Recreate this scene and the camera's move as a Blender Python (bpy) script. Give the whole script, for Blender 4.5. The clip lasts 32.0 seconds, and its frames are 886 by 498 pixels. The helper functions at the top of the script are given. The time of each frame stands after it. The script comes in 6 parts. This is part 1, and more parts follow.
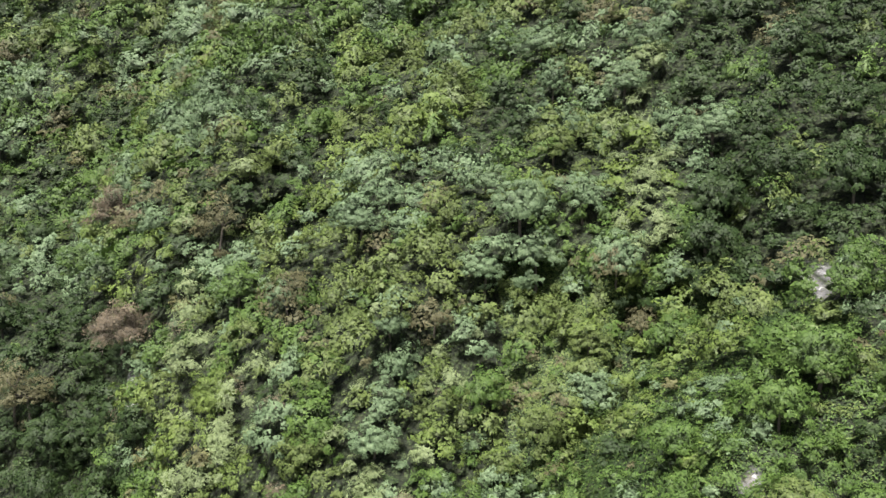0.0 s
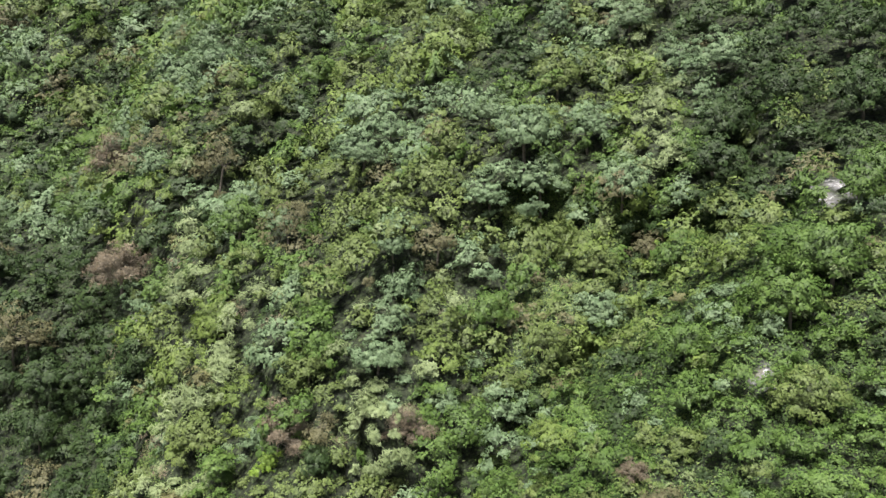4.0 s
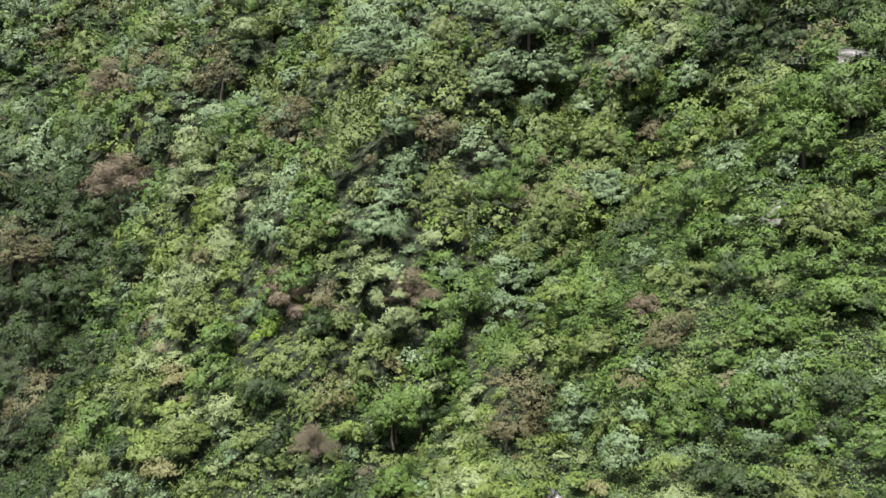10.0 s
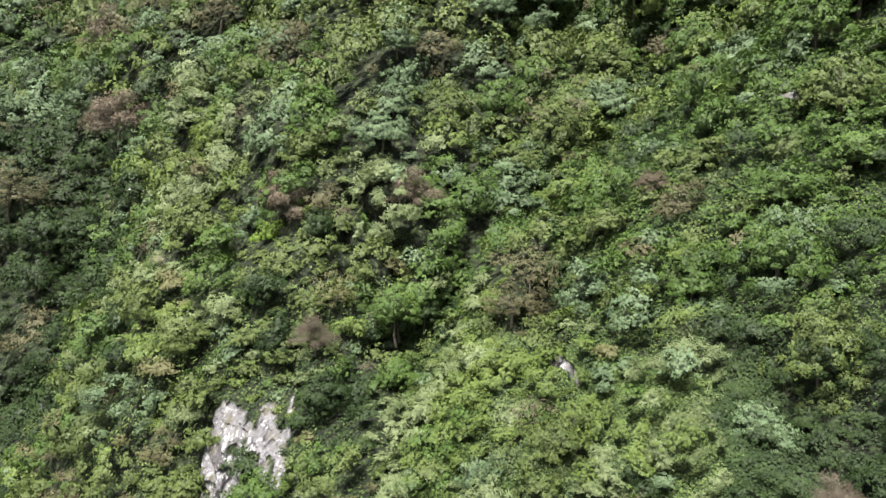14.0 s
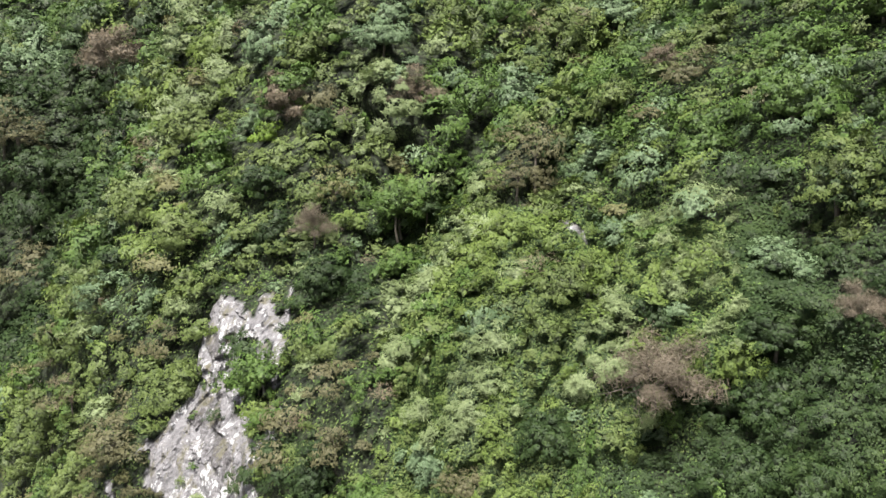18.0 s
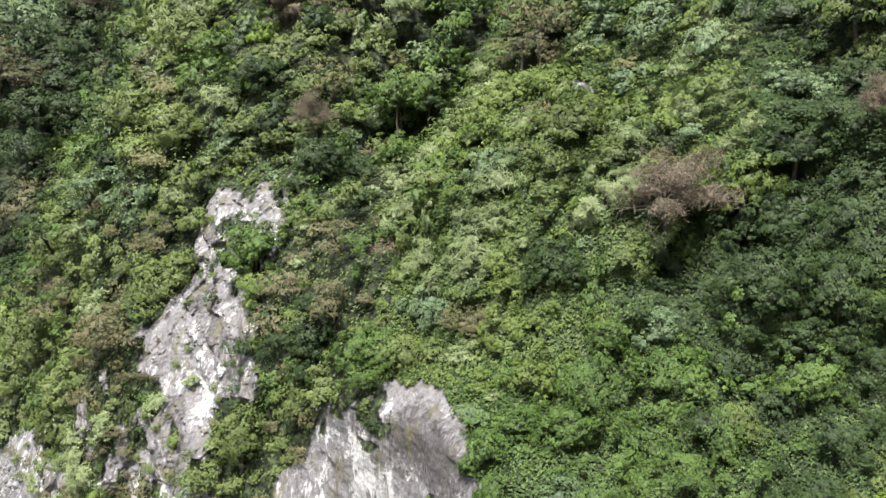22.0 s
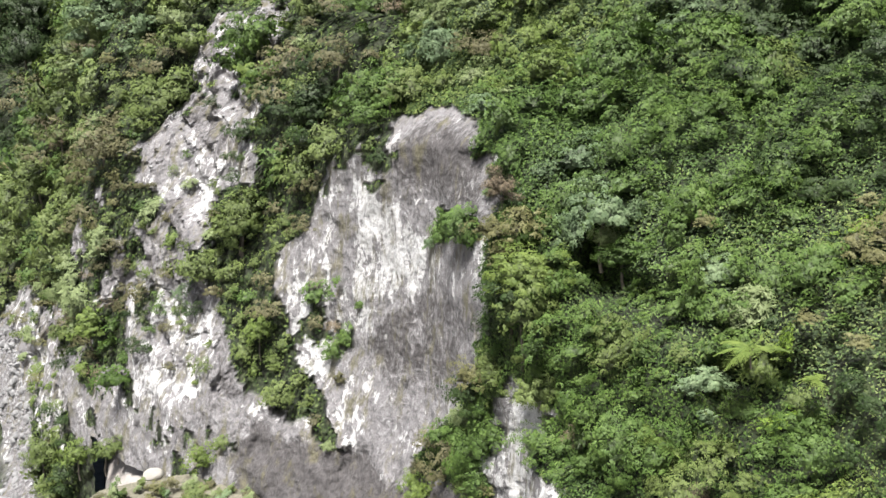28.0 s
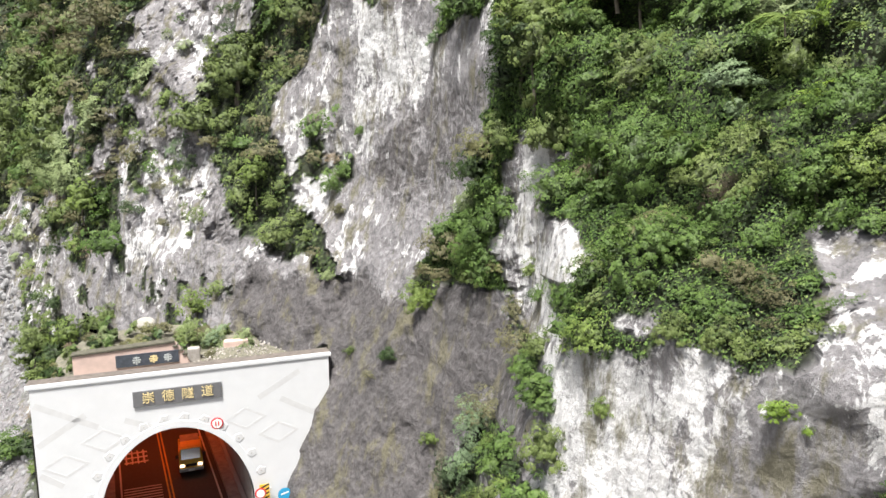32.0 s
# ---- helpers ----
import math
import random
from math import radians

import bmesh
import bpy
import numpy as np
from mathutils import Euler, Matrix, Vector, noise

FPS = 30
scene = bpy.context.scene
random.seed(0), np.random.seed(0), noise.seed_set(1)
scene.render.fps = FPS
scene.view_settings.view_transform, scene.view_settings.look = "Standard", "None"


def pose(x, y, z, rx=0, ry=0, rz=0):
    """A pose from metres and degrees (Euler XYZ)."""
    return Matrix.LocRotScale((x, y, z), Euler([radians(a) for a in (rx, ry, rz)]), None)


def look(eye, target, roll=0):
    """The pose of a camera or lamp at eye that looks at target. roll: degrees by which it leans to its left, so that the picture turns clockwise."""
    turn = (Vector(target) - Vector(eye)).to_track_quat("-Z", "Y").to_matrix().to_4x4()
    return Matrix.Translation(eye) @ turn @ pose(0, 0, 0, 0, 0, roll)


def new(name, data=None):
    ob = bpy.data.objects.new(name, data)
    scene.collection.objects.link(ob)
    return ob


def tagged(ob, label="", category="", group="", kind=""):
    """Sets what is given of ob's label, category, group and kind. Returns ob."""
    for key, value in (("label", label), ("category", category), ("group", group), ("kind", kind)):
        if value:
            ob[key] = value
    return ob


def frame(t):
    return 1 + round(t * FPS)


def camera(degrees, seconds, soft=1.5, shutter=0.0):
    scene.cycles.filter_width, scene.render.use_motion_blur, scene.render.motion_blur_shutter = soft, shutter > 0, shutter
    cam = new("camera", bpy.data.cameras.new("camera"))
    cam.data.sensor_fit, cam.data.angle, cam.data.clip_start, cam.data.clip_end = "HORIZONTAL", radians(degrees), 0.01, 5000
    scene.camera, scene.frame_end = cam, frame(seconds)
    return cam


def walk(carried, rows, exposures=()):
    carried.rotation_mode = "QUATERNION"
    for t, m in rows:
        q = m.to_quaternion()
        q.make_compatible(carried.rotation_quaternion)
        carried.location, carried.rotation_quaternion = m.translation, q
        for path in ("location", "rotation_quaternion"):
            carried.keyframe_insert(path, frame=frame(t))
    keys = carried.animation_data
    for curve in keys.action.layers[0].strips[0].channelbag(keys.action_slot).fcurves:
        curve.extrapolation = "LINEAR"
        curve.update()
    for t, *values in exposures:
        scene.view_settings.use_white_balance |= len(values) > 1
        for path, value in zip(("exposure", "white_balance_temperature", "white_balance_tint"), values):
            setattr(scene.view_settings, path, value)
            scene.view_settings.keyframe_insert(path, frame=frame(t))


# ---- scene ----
cam = camera(61.8, 32.0, soft=1.5)
METRES, EYE, TILT, LEAN, TURN = 96.0, 121.0, -8.0, 0.0, 0.0
ROWS = [
    (0.0, 0.0, 0.0, 0.0, 0.0, 0.0, -0.0),
    (0.5, -0.0005, 0.0017, -0.0151, -0.02, -0.07, -0.02),
    (1.0, -0.0014, 0.0039, -0.0303, -0.03, -0.12, -0.08),
    (1.5, -0.0019, 0.0068, -0.0456, -0.0, -0.19, -0.06),
    (2.0, -0.0028, 0.0092, -0.0609, -0.02, -0.22, -0.09),
    (2.5, -0.0046, 0.0109, -0.0759, -0.04, -0.33, -0.05),
    (3.0, -0.0057, 0.0128, -0.0897, -0.04, -0.35, -0.01),
    (3.5, -0.0061, 0.0149, -0.1049, -0.03, -0.36, 0.05),
    (5.5, -0.0079, 0.0244, -0.1653, -0.0, -0.48, 0.1),
    (6.0, -0.0087, 0.0267, -0.1799, 0.01, -0.52, 0.16),
    (6.5, -0.0084, 0.0303, -0.1959, 0.04, -0.5, 0.16),
    (7.0, -0.0086, 0.0323, -0.2106, 0.04, -0.48, 0.17),
    (7.5, -0.0089, 0.0311, -0.2269, -0.01, -0.6, 0.16),
    (8.0, -0.0087, 0.0311, -0.2426, 0.02, -0.56, 0.1),
    (8.5, -0.0101, 0.031, -0.2579, 0.02, -0.57, 0.14),
    (9.0, -0.0099, 0.0326, -0.2728, 0.03, -0.58, 0.13),
    (9.5, -0.011, 0.034, -0.2875, 0.03, -0.62, 0.16),
    (10.0, -0.0113, 0.0362, -0.3033, 0.06, -0.61, 0.11),
    (10.5, -0.0116, 0.0385, -0.3185, 0.09, -0.66, 0.2),
    (11.0, -0.0126, 0.0409, -0.3363, 0.07, -0.7, 0.23),
    (11.5, -0.0125, 0.0428, -0.3521, 0.09, -0.73, 0.29),
    (12.0, -0.0124, 0.0449, -0.3676, 0.09, -0.73, 0.24),
    (12.5, -0.013, 0.0473, -0.3835, 0.11, -0.7, 0.27),
    (13.0, -0.0129, 0.0497, -0.3988, 0.12, -0.77, 0.29),
    (13.5, -0.0134, 0.0528, -0.4149, 0.15, -0.71, 0.28),
    (14.0, -0.0136, 0.0548, -0.4315, 0.17, -0.76, 0.32),
    (14.5, -0.015, 0.0578, -0.4503, 0.16, -0.76, 0.26),
    (16.5, -0.0162, 0.0677, -0.5117, 0.18, -0.81, 0.34),
    (17.0, -0.0169, 0.0695, -0.5272, 0.18, -0.81, 0.33),
    (17.5, -0.0171, 0.0714, -0.5423, 0.18, -0.84, 0.34),
    (18.0, -0.018, 0.0735, -0.5578, 0.14, -0.84, 0.32),
    (18.5, -0.019, 0.0758, -0.5737, 0.12, -0.83, 0.35),
    (19.0, -0.0193, 0.0779, -0.5891, 0.13, -0.84, 0.39),
    (19.5, -0.0189, 0.0807, -0.6045, 0.14, -0.88, 0.35),
    (20.0, -0.0192, 0.0837, -0.62, 0.15, -0.86, 0.34),
    (20.5, -0.0197, 0.0859, -0.6349, 0.13, -0.84, 0.36),
    (21.0, -0.0204, 0.0881, -0.6502, 0.14, -0.81, 0.28),
    (21.5, -0.0211, 0.0903, -0.666, 0.14, -0.83, 0.36),
    (22.0, -0.0211, 0.0926, -0.6808, 0.17, -0.87, 0.37),
    (22.5, -0.0217, 0.0948, -0.6966, 0.14, -0.83, 0.35),
    (23.0, -0.0226, 0.0978, -0.7119, 0.17, -0.9, 0.4),
    (23.5, -0.0227, 0.0995, -0.7269, 0.16, -0.92, 0.43),
    (24.0, -0.0225, 0.1016, -0.7419, 0.16, -0.96, 0.47),
    (24.5, -0.0228, 0.1041, -0.757, 0.17, -0.99, 0.42),
    (26.5, -0.0254, 0.1125, -0.821, 0.13, -1.04, 0.46),
    (27.0, -0.0256, 0.1147, -0.8365, 0.13, -1.12, 0.38),
    (27.5, -0.0268, 0.1167, -0.852, 0.23, -1.1, 0.47),
    (28.0, -0.0266, 0.1187, -0.8671, 0.5, -1.14, 0.38),
    (28.5, -0.0267, 0.1209, -0.8823, 0.47, -1.12, 0.36),
    (29.0, -0.0269, 0.1229, -0.8973, 0.47, -1.16, 0.36),
    (29.5, -0.0274, 0.1249, -0.9125, 0.42, -1.18, 0.32),
    (30.0, -0.0282, 0.1272, -0.9278, 0.44, -1.23, 0.38),
    (30.5, -0.0288, 0.1293, -0.943, 0.42, -1.28, 0.36),
    (31.0, -0.0298, 0.1315, -0.958, 0.41, -1.3, 0.35),
    (31.5, -0.0311, 0.1346, -0.9733, 0.42, -1.34, 0.4),
    (32.0, -0.0309, 0.1382, -0.9885, 0.44, -1.34, 0.41),
]
walk(cam, [(t, pose(0, 0, EYE, TILT, LEAN, TURN) @ pose(METRES * x, METRES * y, METRES * z, 90 + pitch, roll, yaw)) for t, x, y, z, yaw, pitch, roll in ROWS],
     exposures=[(0.0, 0.74), (32.0, 0.76)])


# ---- world, sun and exposure ----
world = bpy.data.worlds.new("sky")
scene.world = world
world.use_nodes = True
wn = world.node_tree.nodes
sky = wn.new("ShaderNodeTexSky")
sky.sky_type, sky.sun_disc = "NISHITA", False
SUN_EL, SUN_AZ = 66.0, 205.0
sky.sun_elevation, sky.sun_rotation = radians(SUN_EL), radians(SUN_AZ)
sky.air_density, sky.dust_density, sky.ozone_density = 1.0, 6.0, 1.0
world.node_tree.links.new(sky.outputs[0], wn["Background"].inputs[0])
wn["Background"].inputs[1].default_value = 0.061
sun = new("sun", bpy.data.lights.new("sun", "SUN"))
sun.data.energy, sun.data.angle, sun.data.color = 6.4, radians(9), (1.0, 0.962, 0.9)
sun.matrix_world = look((0, 0, 300), (math.sin(radians(SUN_AZ + 180)) * 300 / math.tan(radians(SUN_EL)),
                                      math.cos(radians(SUN_AZ + 180)) * 300 / math.tan(radians(SUN_EL)), 0))


# ---- materials ----
def material(name):
    m = bpy.data.materials.new(name)
    m.use_nodes = True
    return m, m.node_tree.nodes, m.node_tree.links, m.node_tree.nodes["Principled BSDF"]


def ramp(nodes, links, source, stops):
    r = nodes.new("ShaderNodeValToRGB")
    while len(r.color_ramp.elements) < len(stops):
        r.color_ramp.elements.new(0.5)
    for e, (p, c) in zip(r.color_ramp.elements, stops):
        e.position, e.color = p, (*c, 1)
    links.new(source, r.inputs[0])
    return r.outputs[0]


def noise_node(nodes, links, scale, detail=4.0, rough=0.55, stretch=None, kind="ShaderNodeTexNoise", distort=0.0):
    tc = nodes.new("ShaderNodeNewGeometry")
    mp = nodes.new("ShaderNodeMapping")
    links.new(tc.outputs["Position"], mp.inputs[0])
    if stretch:
        mp.inputs["Scale"].default_value = stretch
    n = nodes.new(kind)
    links.new(mp.outputs[0], n.inputs["Vector"])
    n.inputs["Scale"].default_value = scale
    if kind == "ShaderNodeTexNoise":
        n.inputs["Detail"].default_value, n.inputs["Roughness"].default_value = detail, rough
        n.inputs["Distortion"].default_value = distort
    return n


def mix(nodes, links, fac, a, b, mode="MIX"):
    n = nodes.new("ShaderNodeMix")
    n.data_type, n.blend_type = "RGBA", mode
    for s, v in ((n.inputs[0], fac), (n.inputs[6], a), (n.inputs[7], b)):
        if isinstance(v, (int, float)):
            s.default_value = v
        elif isinstance(v, tuple):
            s.default_value = (*v, 1)
        else:
            links.new(v, s)
    return n.outputs[2]


def relief(nodes, links, bsdf, height, strength, distance):
    b = nodes.new("ShaderNodeBump")
    b.inputs["Strength"].default_value, b.inputs["Distance"].default_value = strength, distance
    links.new(height, b.inputs["Height"])
    links.new(b.outputs[0], bsdf.inputs["Normal"])


def leaf_material(name, dark, mid, light, rough=0.6, through_light=0.14):
    """Leaves: three tones mixed leaf by leaf and, more slowly, from plant to plant."""
    m, n, l, b = material(name)
    geo = n.new("ShaderNodeNewGeometry")
    patch = noise_node(n, l, 0.35, 3.0)
    add = n.new("ShaderNodeMath")
    add.operation = "MULTIPLY_ADD"
    l.new(geo.outputs["Random Per Island"], add.inputs[0])
    add.inputs[1].default_value = 0.17
    sc = n.new("ShaderNodeMath")
    sc.operation = "MULTIPLY"
    l.new(patch.outputs["Fac"], sc.inputs[0])
    sc.inputs[1].default_value = 0.6
    broad = noise_node(n, l, 0.07, 3.0)
    wide = n.new("ShaderNodeMath")
    wide.operation = "MULTIPLY_ADD"
    l.new(broad.outputs["Fac"], wide.inputs[0])
    wide.inputs[1].default_value = 0.5
    l.new(sc.outputs[0], wide.inputs[2])
    off = n.new("ShaderNodeMath")
    off.operation = "ADD"
    off.inputs[1].default_value = -0.11
    l.new(wide.outputs[0], off.inputs[0])
    l.new(off.outputs[0], add.inputs[2])
    cell = noise_node(n, l, 4.0, kind="ShaderNodeTexVoronoi", stretch=(1, 1, 0.8))
    split = n.new("ShaderNodeSeparateColor")
    l.new(cell.outputs["Color"], split.inputs[0])
    leaflet = n.new("ShaderNodeMath")
    leaflet.operation = "MULTIPLY_ADD"
    l.new(split.outputs[0], leaflet.inputs[0])
    leaflet.inputs[1].default_value = 0.3
    l.new(add.outputs[0], leaflet.inputs[2])
    low = n.new("ShaderNodeMath")
    low.operation = "ADD"
    low.inputs[1].default_value = -0.15
    l.new(leaflet.outputs[0], low.inputs[0])
    col = ramp(n, l, low.outputs[0], [(0.12, dark), (0.5, mid), (0.92, light)])
    info = n.new("ShaderNodeObjectInfo")
    hsv = n.new("ShaderNodeHueSaturation")
    mr = n.new("ShaderNodeMapRange")
    mr.inputs["To Min"].default_value, mr.inputs["To Max"].default_value = 0.9, 1.12
    l.new(info.outputs["Random"], mr.inputs[0])
    l.new(mr.outputs[0], hsv.inputs["Value"])
    l.new(col, hsv.inputs["Color"])
    l.new(hsv.outputs[0], b.inputs["Base Color"])
    b.inputs["Roughness"].default_value = rough
    b.inputs["Specular IOR Level"].default_value = 0.25
    tr = n.new("ShaderNodeBsdfTranslucent")
    l.new(hsv.outputs[0], tr.inputs[0])
    ms = n.new("ShaderNodeMixShader")
    ms.inputs[0].default_value = through_light
    l.new(b.outputs[0], ms.inputs[1])
    l.new(tr.outputs[0], ms.inputs[2])
    l.new(ms.outputs[0], n["Material Output"].inputs[0])
    return m


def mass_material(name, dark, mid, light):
    """The leafy body of a plant: leaves too dense to tell apart, each with its own tone, and the shade of the gaps
    between them painted in.
    """
    m, n, l, b = material(name)
    cell = noise_node(n, l, 2.6, kind="ShaderNodeTexVoronoi", stretch=(1, 1, 1.25))
    split = n.new("ShaderNodeSeparateColor")
    l.new(cell.outputs["Color"], split.inputs[0])
    total = None
    for value, weight in ((split.outputs[0], 0.22), (noise_node(n, l, 0.35, 3.0).outputs["Fac"], 0.6), (noise_node(n, l, 0.07, 3.0).outputs["Fac"], 0.5)):
        k = n.new("ShaderNodeMath")
        k.operation = "MULTIPLY_ADD"
        l.new(value, k.inputs[0])
        k.inputs[1].default_value = weight
        k.inputs[2].default_value = -0.16
        if total:
            l.new(total, k.inputs[2])
        total = k.outputs[0]
    col = ramp(n, l, total, [(0.12, dark), (0.5, mid), (0.92, light)])
    # shade between the leaves put into the colour, darkest at cell edges
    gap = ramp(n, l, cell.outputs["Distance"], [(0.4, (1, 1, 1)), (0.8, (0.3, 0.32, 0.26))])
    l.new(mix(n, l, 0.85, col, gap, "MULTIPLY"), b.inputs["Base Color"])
    b.inputs["Roughness"].default_value = 0.6
    up = n.new("ShaderNodeMath")
    up.operation = "MULTIPLY_ADD"
    l.new(cell.outputs["Distance"], up.inputs[0])
    up.inputs[1].default_value = -1.0
    l.new(noise_node(n, l, 2.0, 5.0, 0.7).outputs["Fac"], up.inputs[2])
    relief(n, l, b, up.outputs[0], 1.0, 0.16)
    return m


TONES_OF = {
    "green": ("green leaves", (0.025, 0.047, 0.011), (0.061, 0.110, 0.024), (0.124, 0.190, 0.046)),
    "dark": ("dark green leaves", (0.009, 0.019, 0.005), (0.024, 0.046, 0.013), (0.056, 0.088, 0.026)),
    # the leaves' own grey-green, plus some blue painted in for distant haze
    "grey": ("grey-green broad leaves", (0.040, 0.068, 0.032), (0.104, 0.158, 0.080), (0.204, 0.272, 0.148)),
    "yellow": ("yellow-green leaves", (0.039, 0.063, 0.016), (0.095, 0.140, 0.031), (0.166, 0.222, 0.056)),
    "olive": ("olive creeper leaves", (0.035, 0.055, 0.018), (0.087, 0.122, 0.034), (0.156, 0.198, 0.064)),
    "rust": ("russet dry leaves", (0.038, 0.040, 0.019), (0.090, 0.088, 0.044), (0.160, 0.152, 0.080)),
    "dry": ("dry pale twigs", (0.070, 0.054, 0.036), (0.145, 0.116, 0.078), (0.255, 0.208, 0.145)),
    "grass": ("pale long grass", (0.075, 0.105, 0.042), (0.155, 0.200, 0.088), (0.260, 0.316, 0.165)),
    "lime": ("lime-green leaves", (0.054, 0.096, 0.010), (0.113, 0.185, 0.023), (0.199, 0.288, 0.045)),
    "ochre": ("ochre leaves", (0.055, 0.056, 0.024), (0.117, 0.118, 0.050), (0.188, 0.190, 0.088)),
}
LEAF = {k: leaf_material(*v, through_light=0.0 if k == "dry" else 0.11) for k, v in TONES_OF.items()}
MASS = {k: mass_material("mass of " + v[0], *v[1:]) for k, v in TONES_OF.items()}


def bark_material():
    m, n, l, b = material("grey bark")
    t = noise_node(n, l, 6.0, 5.0, 0.6, (1, 1, 0.25))
    l.new(ramp(n, l, t.outputs["Fac"], [(0.3, (0.05, 0.042, 0.034)), (0.7, (0.16, 0.14, 0.115))]), b.inputs["Base Color"])
    b.inputs["Roughness"].default_value = 0.9
    relief(n, l, b, t.outputs["Fac"], 0.6, 0.03)
    return m


BARK = bark_material()


def plain(name, colour, rough=0.7, grain=8.0, spread=0.12, bump=0.15):
    m, n, l, b = material(name)
    t = noise_node(n, l, grain, 6.0, 0.6)
    low = tuple(c * (1 - spread) for c in colour)
    high = tuple(min(1, c * (1 + spread)) for c in colour)
    l.new(ramp(n, l, t.outputs["Fac"], [(0.3, low), (0.7, high)]), b.inputs["Base Color"])
    b.inputs["Roughness"].default_value = rough
    relief(n, l, b, t.outputs["Fac"], bump, 0.01)
    return m


def ground_material():
    """Marble cliff where the hillside is bare, dark soil and ground ivy where plants cover it; the ivy has shade
    painted between its leaves and tufts.
    """
    m, n, l, b = material("hillside rock and soil")

    def attribute(name):
        a = n.new("ShaderNodeAttribute")
        a.attribute_name = name
        return a.outputs["Fac"]

    def blend(*terms):
        """A weighted sum of values."""
        total = None
        for value, weight in terms:
            k = n.new("ShaderNodeMath")
            k.operation = "MULTIPLY_ADD"
            l.new(value, k.inputs[0])
            k.inputs[1].default_value = weight
            if total:
                l.new(total, k.inputs[2])
            else:
                k.inputs[2].default_value = 0.0
            total = k.outputs[0]
        return total

    # white marble under a grey weathered skin: broad sheets, streaks that run down, broken flakes
    big = noise_node(n, l, 0.16, 5.0, 0.6, (1, 1, 0.6), distort=1.0).outputs["Fac"]
    streak = noise_node(n, l, 1.1, 8.0, 0.66, (1, 1, 0.38), distort=1.2).outputs["Fac"]
    run = noise_node(n, l, 3.2, 5.0, 0.6, (1, 1, 0.05)).outputs["Fac"]
    flake = noise_node(n, l, 1.1, 10.0, 0.72, (1, 1, 0.75), distort=1.8).outputs["Fac"]
    fine = noise_node(n, l, 5.0, 8.0, 0.72, (1, 1, 0.6)).outputs["Fac"]
    warp = noise_node(n, l, 0.9, 6.0, 0.65)
    vm = n.new("ShaderNodeVectorMath")
    vm.operation = "MULTIPLY_ADD"
    vm.inputs[1].default_value = (1.1, 1.1, 1.1)
    l.new(warp.outputs["Color"], vm.inputs[0])
    faces = []
    for scale, stretch in ((0.75, (1, 1, 0.55)), (2.3, (1, 1, 0.7))):
        v = noise_node(n, l, scale, kind="ShaderNodeTexVoronoi", stretch=stretch)
        v.distance = "MANHATTAN"
        if not faces:
            l.new(v.inputs["Vector"].links[0].from_socket, vm.inputs[2])
            l.new(vm.outputs[0], v.inputs["Vector"])
        split = n.new("ShaderNodeSeparateColor")
        l.new(v.outputs["Color"], split.inputs[0])
        faces.append((v.outputs["Distance"], split.outputs[0]))
    tone = blend((big, 0.4), (streak, 0.5), (flake, 0.45), (faces[0][1], 0.11), (faces[1][1], 0.07), (attribute("pale"), 1.0))
    skin = ramp(n, l, blend((flake, 0.6), (fine, 0.4)), [(0.34, (0.12, 0.118, 0.124)), (0.5, (0.205, 0.2, 0.212)), (0.64, (0.315, 0.312, 0.328))])
    clean = ramp(n, l, blend((fine, 0.5), (streak, 0.5)), [(0.36, (0.35, 0.355, 0.37)), (0.5, (0.5, 0.505, 0.52)), (0.62, (0.6, 0.604, 0.614))])
    rock = mix(n, l, ramp(n, l, tone, [(0.795, (0, 0, 0)), (0.83, (1, 1, 1))]), skin, clean)
    rock = mix(n, l, 1.0, rock, ramp(n, l, blend((attribute("pale"), 1.0), (flake, 0.22)), [(0.0, (0.42, 0.405, 0.4)), (0.05, (1, 1, 1))]), "MULTIPLY")
    rock = mix(n, l, 0.22, rock, ramp(n, l, run, [(0.36, (0.45, 0.44, 0.45)), (0.47, (1, 1, 1))]), "MULTIPLY")
    rock = mix(n, l, 0.7, rock, ramp(n, l, fine, [(0.33, (0.45, 0.44, 0.43)), (0.42, (1, 1, 1))]), "MULTIPLY")
    rock = mix(n, l, 0.45, rock, ramp(n, l, faces[0][1], [(0.0, (0.66, 0.66, 0.67)), (1.0, (1.0, 1.0, 1.0))]), "MULTIPLY")
    mossn = noise_node(n, l, 0.7, 7.0, 0.72, (1, 1, 0.35)).outputs["Fac"]
    moss = ramp(n, l, mossn, [(0.52, (0, 0, 0)), (0.62, (0.85, 0.85, 0.85))])
    rock = mix(n, l, moss, rock, (0.12, 0.112, 0.072))
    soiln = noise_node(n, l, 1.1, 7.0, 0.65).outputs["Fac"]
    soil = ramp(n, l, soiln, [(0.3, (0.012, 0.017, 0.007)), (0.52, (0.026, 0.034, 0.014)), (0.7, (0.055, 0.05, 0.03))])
    ivy = noise_node(n, l, 3.4, kind="ShaderNodeTexVoronoi")
    split = n.new("ShaderNodeSeparateColor")
    l.new(ivy.outputs["Color"], split.inputs[0])
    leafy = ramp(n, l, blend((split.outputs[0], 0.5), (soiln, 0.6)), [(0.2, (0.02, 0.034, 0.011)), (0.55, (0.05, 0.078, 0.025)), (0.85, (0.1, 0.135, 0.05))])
    # shade between ivy leaves multiplied into their colour
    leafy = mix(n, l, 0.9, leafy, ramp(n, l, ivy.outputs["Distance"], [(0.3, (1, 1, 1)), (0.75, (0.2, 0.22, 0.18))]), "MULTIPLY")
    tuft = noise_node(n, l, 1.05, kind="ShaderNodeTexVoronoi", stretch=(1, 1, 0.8))
